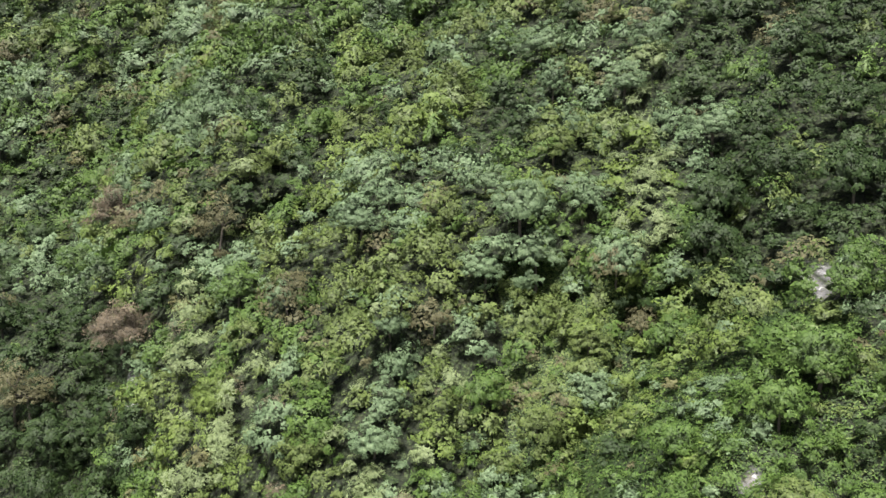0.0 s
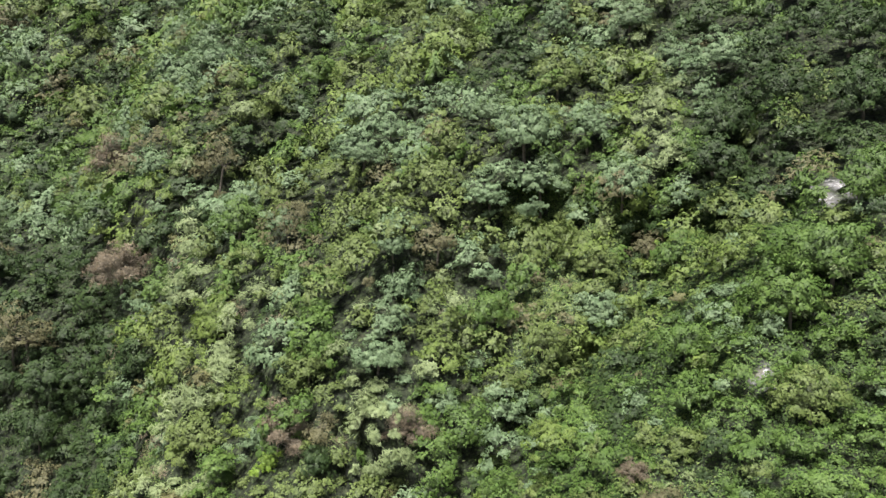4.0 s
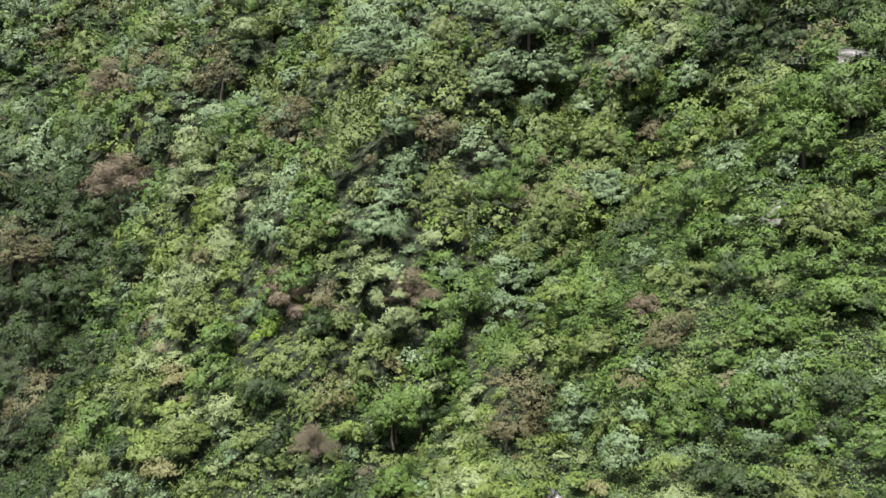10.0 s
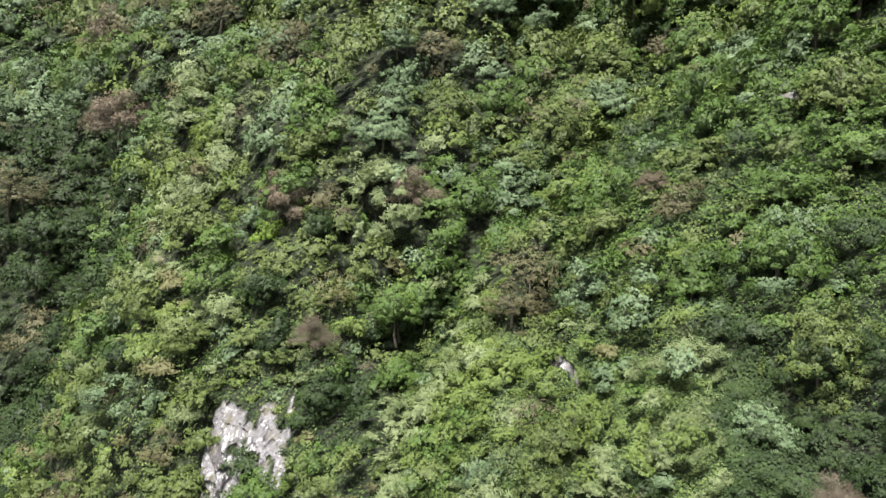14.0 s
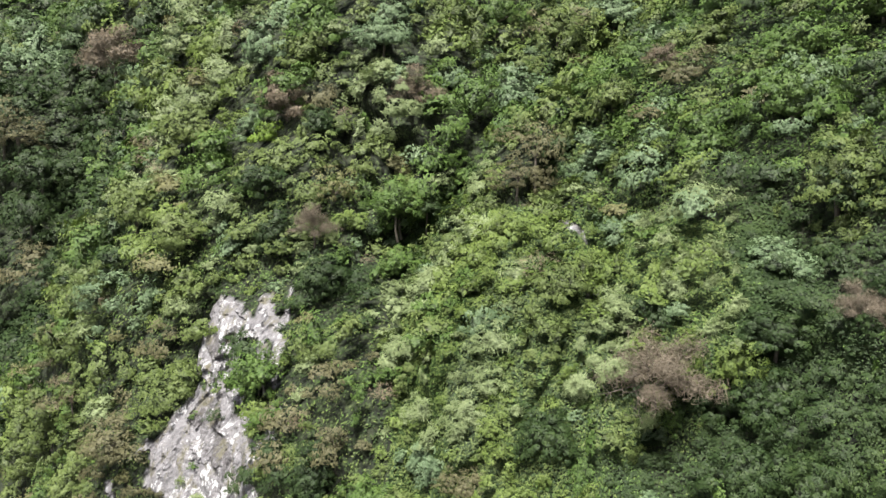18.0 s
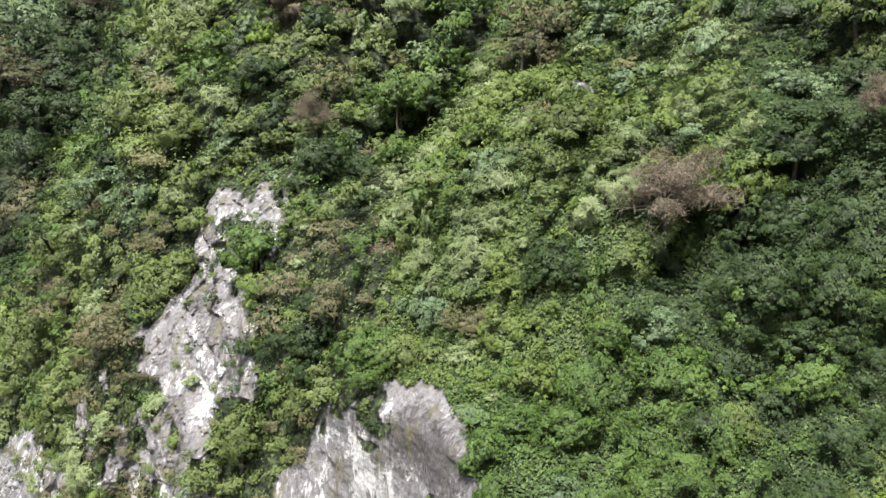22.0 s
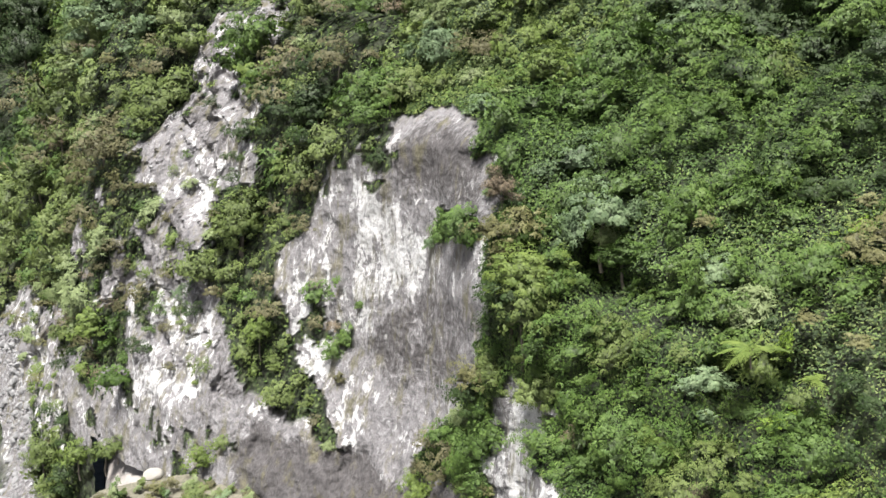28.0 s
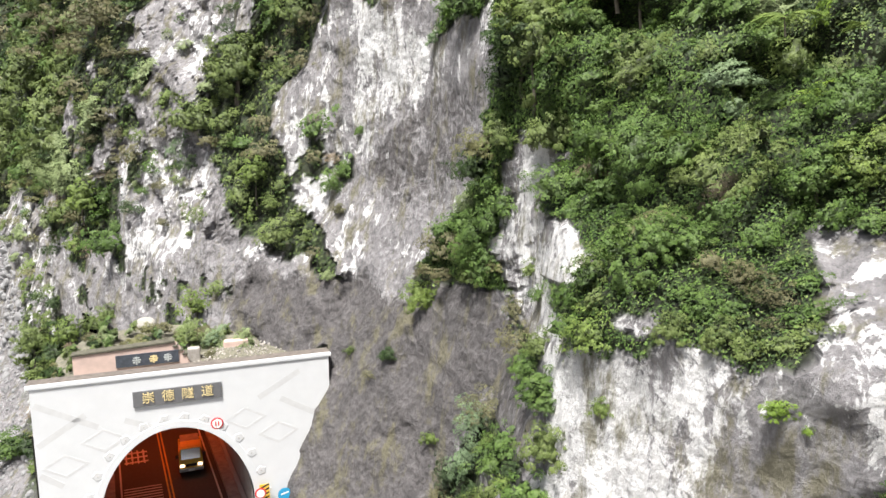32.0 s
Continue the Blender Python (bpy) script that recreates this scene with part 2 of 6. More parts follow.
    # the same between whole tufts: their hollows are painted dark
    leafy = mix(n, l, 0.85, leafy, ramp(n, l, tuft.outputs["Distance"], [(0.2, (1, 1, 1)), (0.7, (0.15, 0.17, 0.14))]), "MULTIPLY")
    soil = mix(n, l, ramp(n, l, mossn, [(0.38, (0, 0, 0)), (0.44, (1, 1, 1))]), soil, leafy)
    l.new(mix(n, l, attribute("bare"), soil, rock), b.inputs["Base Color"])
    b.inputs["Roughness"].default_value = 0.88
    covered = n.new("ShaderNodeMath")
    covered.operation = "SUBTRACT"
    covered.inputs[0].default_value = 1.0
    l.new(attribute("bare"), covered.inputs[1])
    clumps = n.new("ShaderNodeMath")
    clumps.operation = "MULTIPLY"
    l.new(tuft.outputs["Distance"], clumps.inputs[0])
    l.new(covered.outputs[0], clumps.inputs[1])
    relief(n, l, b, blend((flake, 0.45), (fine, 0.22), (streak, 0.2), (faces[0][0], 0.6), (faces[1][0], 0.25), (clumps.outputs[0], -3.0)), 1.0, 0.34)
    return m


GROUND = ground_material()


# ---- small tools ----
def smooth(v):
    v = np.clip(v, 0, 1)
    return v * v * (3 - 2 * v)


def lattice(ix, iy, iz):
    h = (ix.astype(np.int64) * 374761393 + iy.astype(np.int64) * 668265263 + iz.astype(np.int64) * 2147483647) & 0xFFFFFFFF
    h = ((h ^ (h >> 13)) * 1274126177) & 0xFFFFFFFF
    return ((h ^ (h >> 16)) & 0xFFFF) / 65535.0


def value_noise(p):
    """Smooth noise from 0 to 1 at an array of places."""
    p = np.asarray(p, float)
    i = np.floor(p).astype(np.int64)
    f = smooth(p - i)
    out = 0
    for dx in (0, 1):
        for dy in (0, 1):
            for dz in (0, 1):
                w = (f[..., 0] if dx else 1 - f[..., 0]) * (f[..., 1] if dy else 1 - f[..., 1]) * (f[..., 2] if dz else 1 - f[..., 2])
                out = out + w * lattice(i[..., 0] + dx, i[..., 1] + dy, i[..., 2] + dz)
    return out


def fractal(p, octaves=4, gain=0.5):
    total, amp, norm = 0, 1.0, 0.0
    p = np.asarray(p, float)
    for o in range(octaves):
        total = total + amp * value_noise(p * 2.03 ** o + 17.3 * o)
        norm += amp
        amp *= gain
    return total / norm


def mesh_from(name, verts, faces, mats, index=None, smooth_shade=False, normals=None):
    """A mesh from arrays; faces is an array, or a list of arrays whose faces have as many corners as each has columns."""
    me = bpy.data.meshes.new(name)
    sets = [np.asarray(f, np.int32) for f in (faces if isinstance(faces, list) else [faces])]
    verts = np.asarray(verts, np.float32)
    loops = np.concatenate([f.ravel() for f in sets])
    total = np.concatenate([np.full(len(f), f.shape[1], np.int32) for f in sets])
    me.vertices.add(len(verts))
    me.vertices.foreach_set("co", verts.ravel())
    me.loops.add(len(loops))
    me.loops.foreach_set("vertex_index", loops)
    me.polygons.add(len(total))
    me.polygons.foreach_set("loop_start", np.concatenate([[0], np.cumsum(total)[:-1]]).astype(np.int32))
    me.polygons.foreach_set("loop_total", total)
    for m in mats:
        me.materials.append(m)
    if index is not None:
        me.polygons.foreach_set("material_index", np.asarray(index, np.int32))
    me.polygons.foreach_set("use_smooth", np.full(len(total), smooth_shade or normals is not None))
    me.update(calc_edges=True)
    me.validate()
    if normals is not None:  # leaves share their clump's rounding
        a = me.attributes.new("custom_normal", "FLOAT_VECTOR", "POINT")
        a.data.foreach_set("vector", np.asarray(normals, np.float32).ravel())
    return me


def part(name, bm, mat, parent, label=""):
    """Links a bmesh as one mesh under a thing or a part."""
    me = bpy.data.meshes.new(name)
    bmesh.ops.recalc_face_normals(bm, faces=bm.faces)
    bm.to_mesh(me)
    bm.free()
    me.materials.append(mat)
    ob = new(name, me)
    ob.parent = parent
    return tagged(ob, label)


def box(bm, x0, x1, y0, y1, z0, z1, bevel=0.0):
    g = bmesh.ops.create_cube(bm, size=1, matrix=Matrix.Translation(((x0 + x1) / 2, (y0 + y1) / 2, (z0 + z1) / 2))
                              @ Matrix.Diagonal((x1 - x0, y1 - y0, z1 - z0, 1)))
    if bevel:
        edges = list({e for v in g["verts"] for e in v.link_edges})
        bmesh.ops.bevel(bm, geom=edges, offset=bevel, segments=2, affect="EDGES", profile=0.5)
    return bm


def boxed(*a, bevel=0.0):
    return box(bmesh.new(), *a, bevel=bevel)


# ---- the hillside: contour lines, one for each height, as distances ahead at stations across ----
ACROSS = np.array([-160, -110, -80, -60, -40, -25, -10, -4, 1, 11, 25, 45, 75], float)
CONTOURS = {}
CONTOURS[0] = (157, 125, 103, 87, 67, 52, 39, 34, 29, 18, 1, -26, -66)
CONTOURS[15] = (166, 135, 112, 94, 71, 56, 47, 41, 33, 22, 8, -14, -47)
CONTOURS[22] = (170, 139, 115, 97, 72, 60, 51, 44, 34, 22, 10, -8, -38)
CONTOURS[28] = (174, 143, 117, 98, 73, 62, 52, 45, 32, 24, 12, -3, -31)
CONTOURS[36] = (179, 147, 124, 102, 75, 68, 52, 45, 37, 34, 22, 7, -22)
CONTOURS[44] = (186, 151, 133, 109, 81, 74, 58, 55, 53, 46, 37, 17, -12)
CONTOURS[52] = (193, 155, 146, 121, 89, 79, 74, 75, 76, 69, 54, 30, -2)
CONTOURS[66] = (209, 162, 151, 139, 106, 93, 85, 88, 93, 95, 77, 53, 19)
CONTOURS[80] = (228, 186, 156, 147, 123, 107, 100, 103, 106, 108, 100, 88, 45)
CONTOURS[95] = (248, 221, 172, 159, 145, 131, 123, 125, 125, 124, 120, 109, 78)
CONTOURS[110] = (267, 261, 196, 173, 171, 164, 148, 145, 142, 137, 135, 129, 111)
CONTOURS[190] = (349, 369, 340, 303, 307, 322, 326, 317, 310, 293, 270, 248, 229)
HEIGHTS = np.array(sorted(CONTOURS), float)
AHEAD = np.array([CONTOURS[h] for h in sorted(CONTOURS)], float)


def spur_edge(z):
    """Where the spur on the right begins, at each height."""
    return np.interp(z, [48, 63, 77, 84, 91, 98, 105], [-4, 3, 22.5, 30, 38.5, 47.5, 54])


def relief_ahead(x, z):
    """The hillside's distance ahead (y) at x across and height z, before the fine relief."""
    x, z = np.broadcast_arrays(np.asarray(x, float), np.asarray(z, float))
    xc, zc = np.clip(x, ACROSS[0], ACROSS[-1]), np.clip(z, HEIGHTS[0], HEIGHTS[-1])
    i = np.clip(np.searchsorted(ACROSS, xc) - 1, 0, len(ACROSS) - 2)
    j = np.clip(np.searchsorted(HEIGHTS, zc) - 1, 0, len(HEIGHTS) - 2)
    f = (xc - ACROSS[i]) / (ACROSS[i + 1] - ACROSS[i])
    g = (zc - HEIGHTS[j]) / (HEIGHTS[j + 1] - HEIGHTS[j])
    y = ((1 - g) * ((1 - f) * AHEAD[j, i] + f * AHEAD[j, i + 1]) + g * ((1 - f) * AHEAD[j + 1, i] + f * AHEAD[j + 1, i + 1]))
    y = y + (z - zc) * 1.6 - (x - xc) * 0.6
    # the spur on the right with its gully, and the white cliff's nose at the foot
    y = y - 20 * smooth((x - spur_edge(z)) / 3.4 + 0.5) * smooth((z - 40) / 14) * smooth((107 - z) / 8)
    y = y - 7 * smooth((x - np.interp(z, [8, 12, 17, 20], [-1.4, -0.7, 1.0, 1.4])) / 0.8 + 0.5) * smooth((23 - z) / 5)
    return y


def inside(poly, x, z):
    """Which of the places (x, z) lie inside a closed outline."""
    hit = np.zeros(x.shape, bool)
    for (x0, z0), (x1, z1) in zip(poly, poly[1:] + poly[:1]):
        if z0 != z1:
            hit ^= ((z0 > z) != (z1 > z)) & (x < (x1 - x0) * (z - z0) / (z1 - z0) + x0)
    return hit


# open rock: outlines of (across, height), the share of each that is bare, and how broken it is
ROCK = []
# big slab over the road
ROCK.append(([(-16.3, 27.3), (-15.1, 22.8), (-12.2, 18.8), (-9.3, 16.0), (-6.0, 15.1), (-3.8, 18.3), (-1.4, 23.0), (-1.1, 29.4), (0.3, 34.7), (-0.0, 37.4), (-2.4, 38.7), (-6.0, 38.0), (-9.8, 35.9), (-13.7, 29.9)], 0.92, 0.22))
# left cliff
ROCK.append(([(-27.4, 42.1), (-20.1, 41.4), (-18.3, 32.4), (-21.8, 31.5), (-20.6, 23.4), (-18.7, 17.3), (-17.3, 14.6), (-24.6, 12.8), (-32.4, 11.1), (-44.4, 8.7), (-50.6, 15.2), (-38.2, 31.0), (-31.2, 36.8)], 0.8, 0.55))
# grey cliff
ROCK.append(([(-42.7, 13.3), (-29.1, 16.8), (-19.5, 16.8), (-12.0, 16.9), (-11.0, 13.8), (-15.2, 12.5), (-18.8, 9.0), (-24.2, 8.3), (-31.6, 7.6), (-40.6, 7.3)], 0.85, 0.35))
# dark wall beside the portal
ROCK.append(([(-18.7, 14.0), (-10.2, 15.7), (-5.3, 14.8), (-2.6, 16.8), (-0.3, 17.2), (0.2, 13.0), (-12.2, 7.4), (-10.7, 11.1), (-16.9, 9.9)], 1.0, 0.3))
# dark wall, foot
ROCK.append(([(-10.2, 15.8), (-1.7, 17.1), (-1.0, 13.9), (-1.6, 10.8), (-2.1, 7.9), (-5.9, 2.7), (-14.2, -0.2), (-13.5, 2.3), (-10.7, 11.1)], 1.0, 0.25))
# white strip
ROCK.append(([(-0.8, 20.3), (0.4, 25.2), (2.7, 24.9), (1.6, 22.5), (2.0, 19.9), (0.2, 15.4)], 0.95, 0.45))
# white nose cliff
ROCK.append(([(-1.9, 3.0), (-1.6, 7.0), (-0.8, 11.5), (1.0, 17.2), (2.7, 18.7), (5.1, 18.4), (6.0, 18.4), (7.0, 18.8), (8.3, 19.8), (9.4, 21.3), (10.3, 21.9), (10.9, 22.2), (8.9, 14.6)], 0.97, 0.2))
# rock rib above the cliff
ROCK.append(([(-27.6, 48.2), (-17.7, 51.3), (-16.6, 41.4), (-18.5, 37.3), (-30.9, 33.9), (-28.5, 42.0)], 0.8, 0.56))
# rock at the gully's side
ROCK.append(([(-65.7, 10.9), (-58.0, 18.3), (-46.0, 17.0), (-41.6, 5.2), (-49.1, 1.7), (-58.2, -1.6)], 0.75, 0.55))
# rock scar
ROCK.append(([(-67.1, 72.0), (-62.3, 72.6), (-61.4, 68.5), (-65.5, 67.8)], 1.0, 0.6))
# rock scar
ROCK.append(([(54.1, 103.2), (57.3, 103.5), (51.7, 100.2), (50.4, 100.0)], 1.0, 0.6))
# rock scar
ROCK.append(([(33.3, 84.2), (36.2, 84.5), (34.5, 81.9), (33.0, 81.9)], 0.9, 0.6))
# earth scar
ROCK.append(([(8.7, 58.7), (10.5, 58.8), (10.2, 57.7), (8.4, 57.6)], 1.0, 0.6))
# earth scar
ROCK.append(([(8.5, 54.7), (10.7, 55.0), (10.4, 54.3), (8.4, 54.0)], 1.0, 0.6))
# gravel
ROCK.append(([(-70.2, 12.2), (-57.0, 12.3), (-49.9, 5.0), (-44.5, -0.9), (-39.5, -3.1), (-35.5, -6.3), (-43.5, -8.7)], 1.0, 0.15))
# where the rock is whiter (+) or darker (-) than its mean
TONES = []
# left cliff
TONES.append(([(-27.4, 42.1), (-20.1, 41.4), (-18.3, 32.4), (-21.8, 31.5), (-20.6, 23.4), (-18.7, 17.3), (-17.3, 14.6), (-24.6, 12.8), (-32.4, 11.1), (-44.4, 8.7), (-50.6, 15.2), (-38.2, 31.0), (-31.2, 36.8)], -0.06))
# grey cliff tone
TONES.append(([(-42.7, 13.3), (-29.1, 16.8), (-19.5, 16.8), (-12.0, 16.9), (-11.0, 13.8), (-15.2, 12.5), (-18.8, 9.0), (-24.2, 8.3), (-31.6, 7.6), (-40.6, 7.3)], -0.06))
# dark wall
TONES.append(([(-18.7, 14.0), (-10.2, 15.7), (-5.3, 14.8), (-2.6, 16.8), (-0.3, 17.2), (0.2, 13.0), (-12.2, 7.4), (-10.7, 11.1), (-16.9, 9.9)], -0.2))
# dark foot
TONES.append(([(-10.2, 15.8), (-1.7, 17.1), (-1.0, 13.9), (-1.6, 10.8), (-2.1, 7.9), (-5.9, 2.7), (-14.2, -0.2), (-13.5, 2.3), (-10.7, 11.1)], -0.2))
# white nose
TONES.append(([(-1.9, 3.0), (-1.6, 7.0), (-0.8, 11.5), (1.0, 17.2), (2.7, 18.7), (5.1, 18.4), (6.0, 18.4), (7.3, 19.5), (8.7, 20.7), (10.3, 21.9), (10.9, 22.2), (8.9, 14.6)], 0.025))
# greyer side
TONES.append(([(8.4, 21.4), (9.3, 21.4), (11.1, 22.6), (9.0, 19.1), (7.3, 18.6)], -0.05))
# white strip
TONES.append(([(-0.8, 20.3), (0.4, 25.2), (2.7, 24.9), (1.6, 22.5), (2.0, 19.9), (0.2, 15.4)], 0.15))
# white rib
TONES.append(([(-27.6, 48.2), (-17.7, 51.3), (-16.6, 41.4), (-18.5, 37.3), (-30.9, 33.9), (-28.5, 42.0)], -0.06))
# white blocks
TONES.append(([(-32.5, 24.0), (-22.1, 22.5), (-22.3, 16.9), (-30.9, 13.9)], 0.03))
# grey hollow
TONES.append(([(-49.4, 10.7), (-32.8, 14.8), (-32.4, 10.7), (-44.2, 7.6)], -0.04))
# rock scar
TONES.append(([(-67.1, 72.0), (-62.3, 72.6), (-61.4, 68.5), (-65.5, 67.8)], -0.09))
# rock scar
TONES.append(([(54.1, 103.2), (57.3, 103.5), (51.7, 100.2), (50.4, 100.0)], -0.09))
# rock scar
TONES.append(([(33.3, 84.2), (36.2, 84.5), (34.5, 81.9), (33.0, 81.9)], -0.09))
# earth scar
TONES.append(([(8.7, 58.7), (10.5, 58.8), (10.2, 57.7), (8.4, 57.6)], -0.45))
# earth scar
TONES.append(([(8.5, 54.7), (10.7, 55.0), (10.4, 54.3), (8.4, 54.0)], -0.45))
# pale gravel
TONES.append(([(-70.2, 12.2), (-57.0, 12.3), (-49.9, 5.0), (-44.5, -0.9), (-39.5, -3.1), (-35.5, -6.3), (-43.5, -8.7)], -0.07))
# slab, mean tone
TONES.append(([(-16.3, 27.3), (-15.1, 22.8), (-12.2, 18.8), (-9.3, 16.0), (-6.0, 15.1), (-3.8, 18.3), (-1.4, 23.0), (-1.1, 29.4), (0.3, 34.7), (-0.0, 37.4), (-2.4, 38.7), (-6.0, 38.0), (-9.8, 35.9), (-13.7, 29.9)], -0.035))
# slab, grey weathered skin
TONES.append(([(-5.3, 27.0), (-3.1, 28.2), (-1.1, 27.4), (-1.1, 25.7), (-2.1, 23.9), (-2.4, 21.9), (-4.1, 19.9), (-8.1, 20.5), (-9.5, 22.0), (-8.5, 24.3), (-6.7, 25.8)], -0.1))
# slab, grey upper left
TONES.append(([(-15.8, 27.7), (-13.7, 29.1), (-9.5, 28.9), (-10.1, 26.3), (-12.0, 27.7), (-14.9, 25.4)], -0.04))
# slab, stained top
TONES.append(([(-8.2, 35.1), (-6.0, 36.7), (-2.8, 38.1), (-0.3, 36.7), (-0.7, 33.1), (-2.8, 32.2), (-4.4, 32.5), (-5.4, 33.6)], -0.125))
# slab, white streak
TONES.append(([(-14.6, 25.5), (-12.2, 27.7), (-10.9, 25.2), (-10.9, 22.8), (-10.3, 21.2), (-11.9, 19.6), (-13.1, 20.3), (-13.9, 20.3), (-14.5, 23.0)], 0.17))
# slab, white band
TONES.append(([(-10.3, 25.2), (-8.3, 28.5), (-7.0, 28.3), (-5.5, 28.6), (-5.2, 27.3), (-6.9, 25.9), (-8.2, 24.3), (-9.5, 24.2)], 0.15))
# slab, white head
TONES.append(([(-9.9, 32.8), (-7.5, 33.0), (-7.1, 31.9), (-4.6, 31.7), (-4.1, 30.5), (-5.1, 29.0), (-3.1, 29.5), (-3.8, 28.3), (-8.0, 27.6), (-8.2, 29.2), (-7.6, 30.8), (-9.5, 31.0)], 0.17))
# white blocks of the left cliff
TONES.append(([(-25.4, 28.6), (-21.9, 29.2), (-22.1, 27.8), (-25.2, 27.7)], 0.12))
# white blocks of the left cliff
TONES.append(([(-25.6, 30.9), (-23.9, 32.8), (-22.6, 30.8), (-24.1, 30.2)], 0.12))
# white blocks of the left cliff
TONES.append(([(-32.4, 23.6), (-29.8, 24.1), (-29.9, 22.7), (-31.2, 21.0), (-32.8, 22.3)], 0.12))
# white blocks of the left cliff
TONES.append(([(-29.1, 18.5), (-26.5, 19.9), (-26.0, 17.6), (-27.4, 15.2), (-31.7, 12.7), (-31.2, 15.7)], 0.12))
# white blocks of the left cliff
TONES.append(([(-25.6, 21.0), (-22.0, 21.7), (-21.5, 20.4), (-25.3, 20.2)], 0.12))
# white blocks of the left cliff
TONES.append(([(-24.4, 17.5), (-22.5, 17.3), (-22.4, 16.1), (-24.1, 16.0)], 0.12))
# white blocks of the left cliff
TONES.append(([(-20.1, 14.9), (-18.0, 16.4), (-17.9, 15.8), (-19.5, 14.5)], 0.12))
# streaked grey foot of the left cliff
TONES.append(([(-45.6, 12.6), (-32.3, 15.9), (-30.8, 12.6), (-22.2, 15.2), (-24.1, 12.7), (-42.1, 6.8)], -0.055))
# nose cliff, grey streaks
TONES.append(([(4.4, 15.5), (7.5, 17.1), (8.3, 16.9), (8.4, 15.5), (4.3, 13.5)], -0.05))
# nose cliff, dark head
TONES.append(([(2.5, 18.6), (4.8, 18.7), (5.6, 17.5), (4.9, 17.7), (3.8, 17.3), (2.9, 17.2)], -0.06))
# nose cliff, dark cleft
TONES.append(([(7.1, 18.1), (8.5, 19.0), (8.3, 18.2), (7.5, 17.0), (6.7, 17.4)], -0.06))
# nose cliff, white face
TONES.append(([(1.4, 18.2), (2.4, 17.8), (2.7, 16.7), (3.6, 15.7), (3.7, 13.5), (0.8, 10.7), (-0.2, 9.2), (0.8, 13.0)], 0.17))
# nose cliff, white middle
TONES.append(([(3.8, 17.0), (4.9, 17.6), (6.1, 17.4), (5.4, 16.0), (4.2, 15.4)], 0.12))
# nose cliff, white shoulder
TONES.append(([(8.3, 20.4), (10.2, 21.8), (8.7, 19.4), (7.5, 18.8), (7.6, 19.5)], 0.02))
# pale patch in the dark wall
TONES.append(([(-3.9, 10.2), (-2.0, 12.0), (-0.4, 11.8), (-0.2, 10.7), (-2.3, 9.7)], -0.06))
# thickets that grow on the cliffs
THICKETS = []
THICKETS.append([(-56.9, 32.3), (-39.3, 32.0), (-38.4, 22.0), (-46.4, 18.3), (-55.2, 19.4)])
THICKETS.append([(-34.9, 31.5), (-29.0, 31.7), (-30.4, 25.7), (-32.6, 24.2), (-34.6, 22.6), (-33.8, 27.0)])
THICKETS.append([(-22.3, 30.9), (-17.4, 32.3), (-15.3, 30.0), (-15.5, 26.8), (-18.4, 24.9), (-19.1, 22.4), (-21.1, 22.6), (-22.3, 25.3), (-25.1, 26.4), (-24.4, 27.5), (-21.4, 27.9)])
THICKETS.append([(-18.7, 22.1), (-15.8, 22.8), (-12.5, 19.2), (-12.4, 17.9), (-16.6, 17.4), (-18.4, 19.0)])
THICKETS.append([(-46.1, 15.3), (-38.5, 19.3), (-37.2, 17.2), (-45.0, 14.2)])
THICKETS.append([(-33.6, 22.8), (-31.9, 20.3), (-32.3, 15.9), (-36.3, 14.8), (-37.2, 18.8)])
THICKETS.append([(-8.4, 33.6), (-6.4, 33.7), (-6.2, 33.1), (-7.5, 32.6)])
THICKETS.append([(-3.7, 31.7), (-1.7, 32.4), (-0.7, 31.6), (-1.5, 30.6), (-3.8, 30.1)])
THICKETS.append([(-51.2, 32.7), (-31.9, 34.9), (-31.3, 28.1), (-34.2, 21.2), (-44.0, 18.7), (-47.6, 26.0)])
THICKETS.append([(-22.0, 47.1), (-18.9, 47.3), (-18.2, 42.9), (-15.3, 42.3), (-18.3, 40.1), (-24.6, 39.3), (-25.6, 40.5), (-21.9, 41.7)])
THICKETS.append([(-19.1, 43.8), (-15.9, 44.3), (-14.9, 39.8), (-16.8, 39.5)])
GRAVEL = [(-70.2, 12.2), (-57.0, 12.3), (-49.9, 5.0), (-44.5, -0.9), (-39.5, -3.1), (-35.5, -6.3), (-43.5, -8.7)]
# narrow dark gullies: line of (across, height), depth, half-width
RAVINES = []
RAVINES.append(([(-4.4, 137.1), (-6.9, 128.9), (-18.0, 119.9), (-24.6, 111.2)], 6.1, 3.3))
RAVINES.append(([(-38.1, 106.3), (-45.7, 98.3), (-51.4, 94.8)], 5.1, 3.7))
RAVINES.append(([(38.0, 96.2), (30.1, 89.9), (26.3, 82.5), (20.7, 76.8)], 6.1, 2.4))
RAVINES.append(([(2.3, 60.1), (-3.0, 55.3), (-9.7, 54.3)], 5.1, 2.4))
RAVINES.append(([(-13.0, 69.9), (-7.7, 64.8), (-7.0, 61.7)], 4.1, 2.0))
RAVINES.append(([(2.9, 159.8), (-7.3, 145.2)], 5.1, 3.7))
RAVINES.append(([(21.2, 52.8), (19.2, 50.9), (17.8, 48.4)], 5.1, 2.4))
RAVINES.append(([(13.6, 49.5), (12.7, 45.6)], 4.1, 1.5))
RAVINES.append(([(-62.2, 53.5), (-66.0, 46.6), (-70.9, 37.6), (-78.3, 30.6)], 8.2, 5.2))
RAVINES.append(([(50.6, 113.8), (46.9, 104.2)], 5.1, 3.0))
RAVINES.append(([(48.8, 112.1), (45.3, 101.3)], 4.1, 3.0))
RAVINES.append(([(4.7, 30.8), (4.7, 29.5), (6.3, 29.4)], 2.5, 1.0))
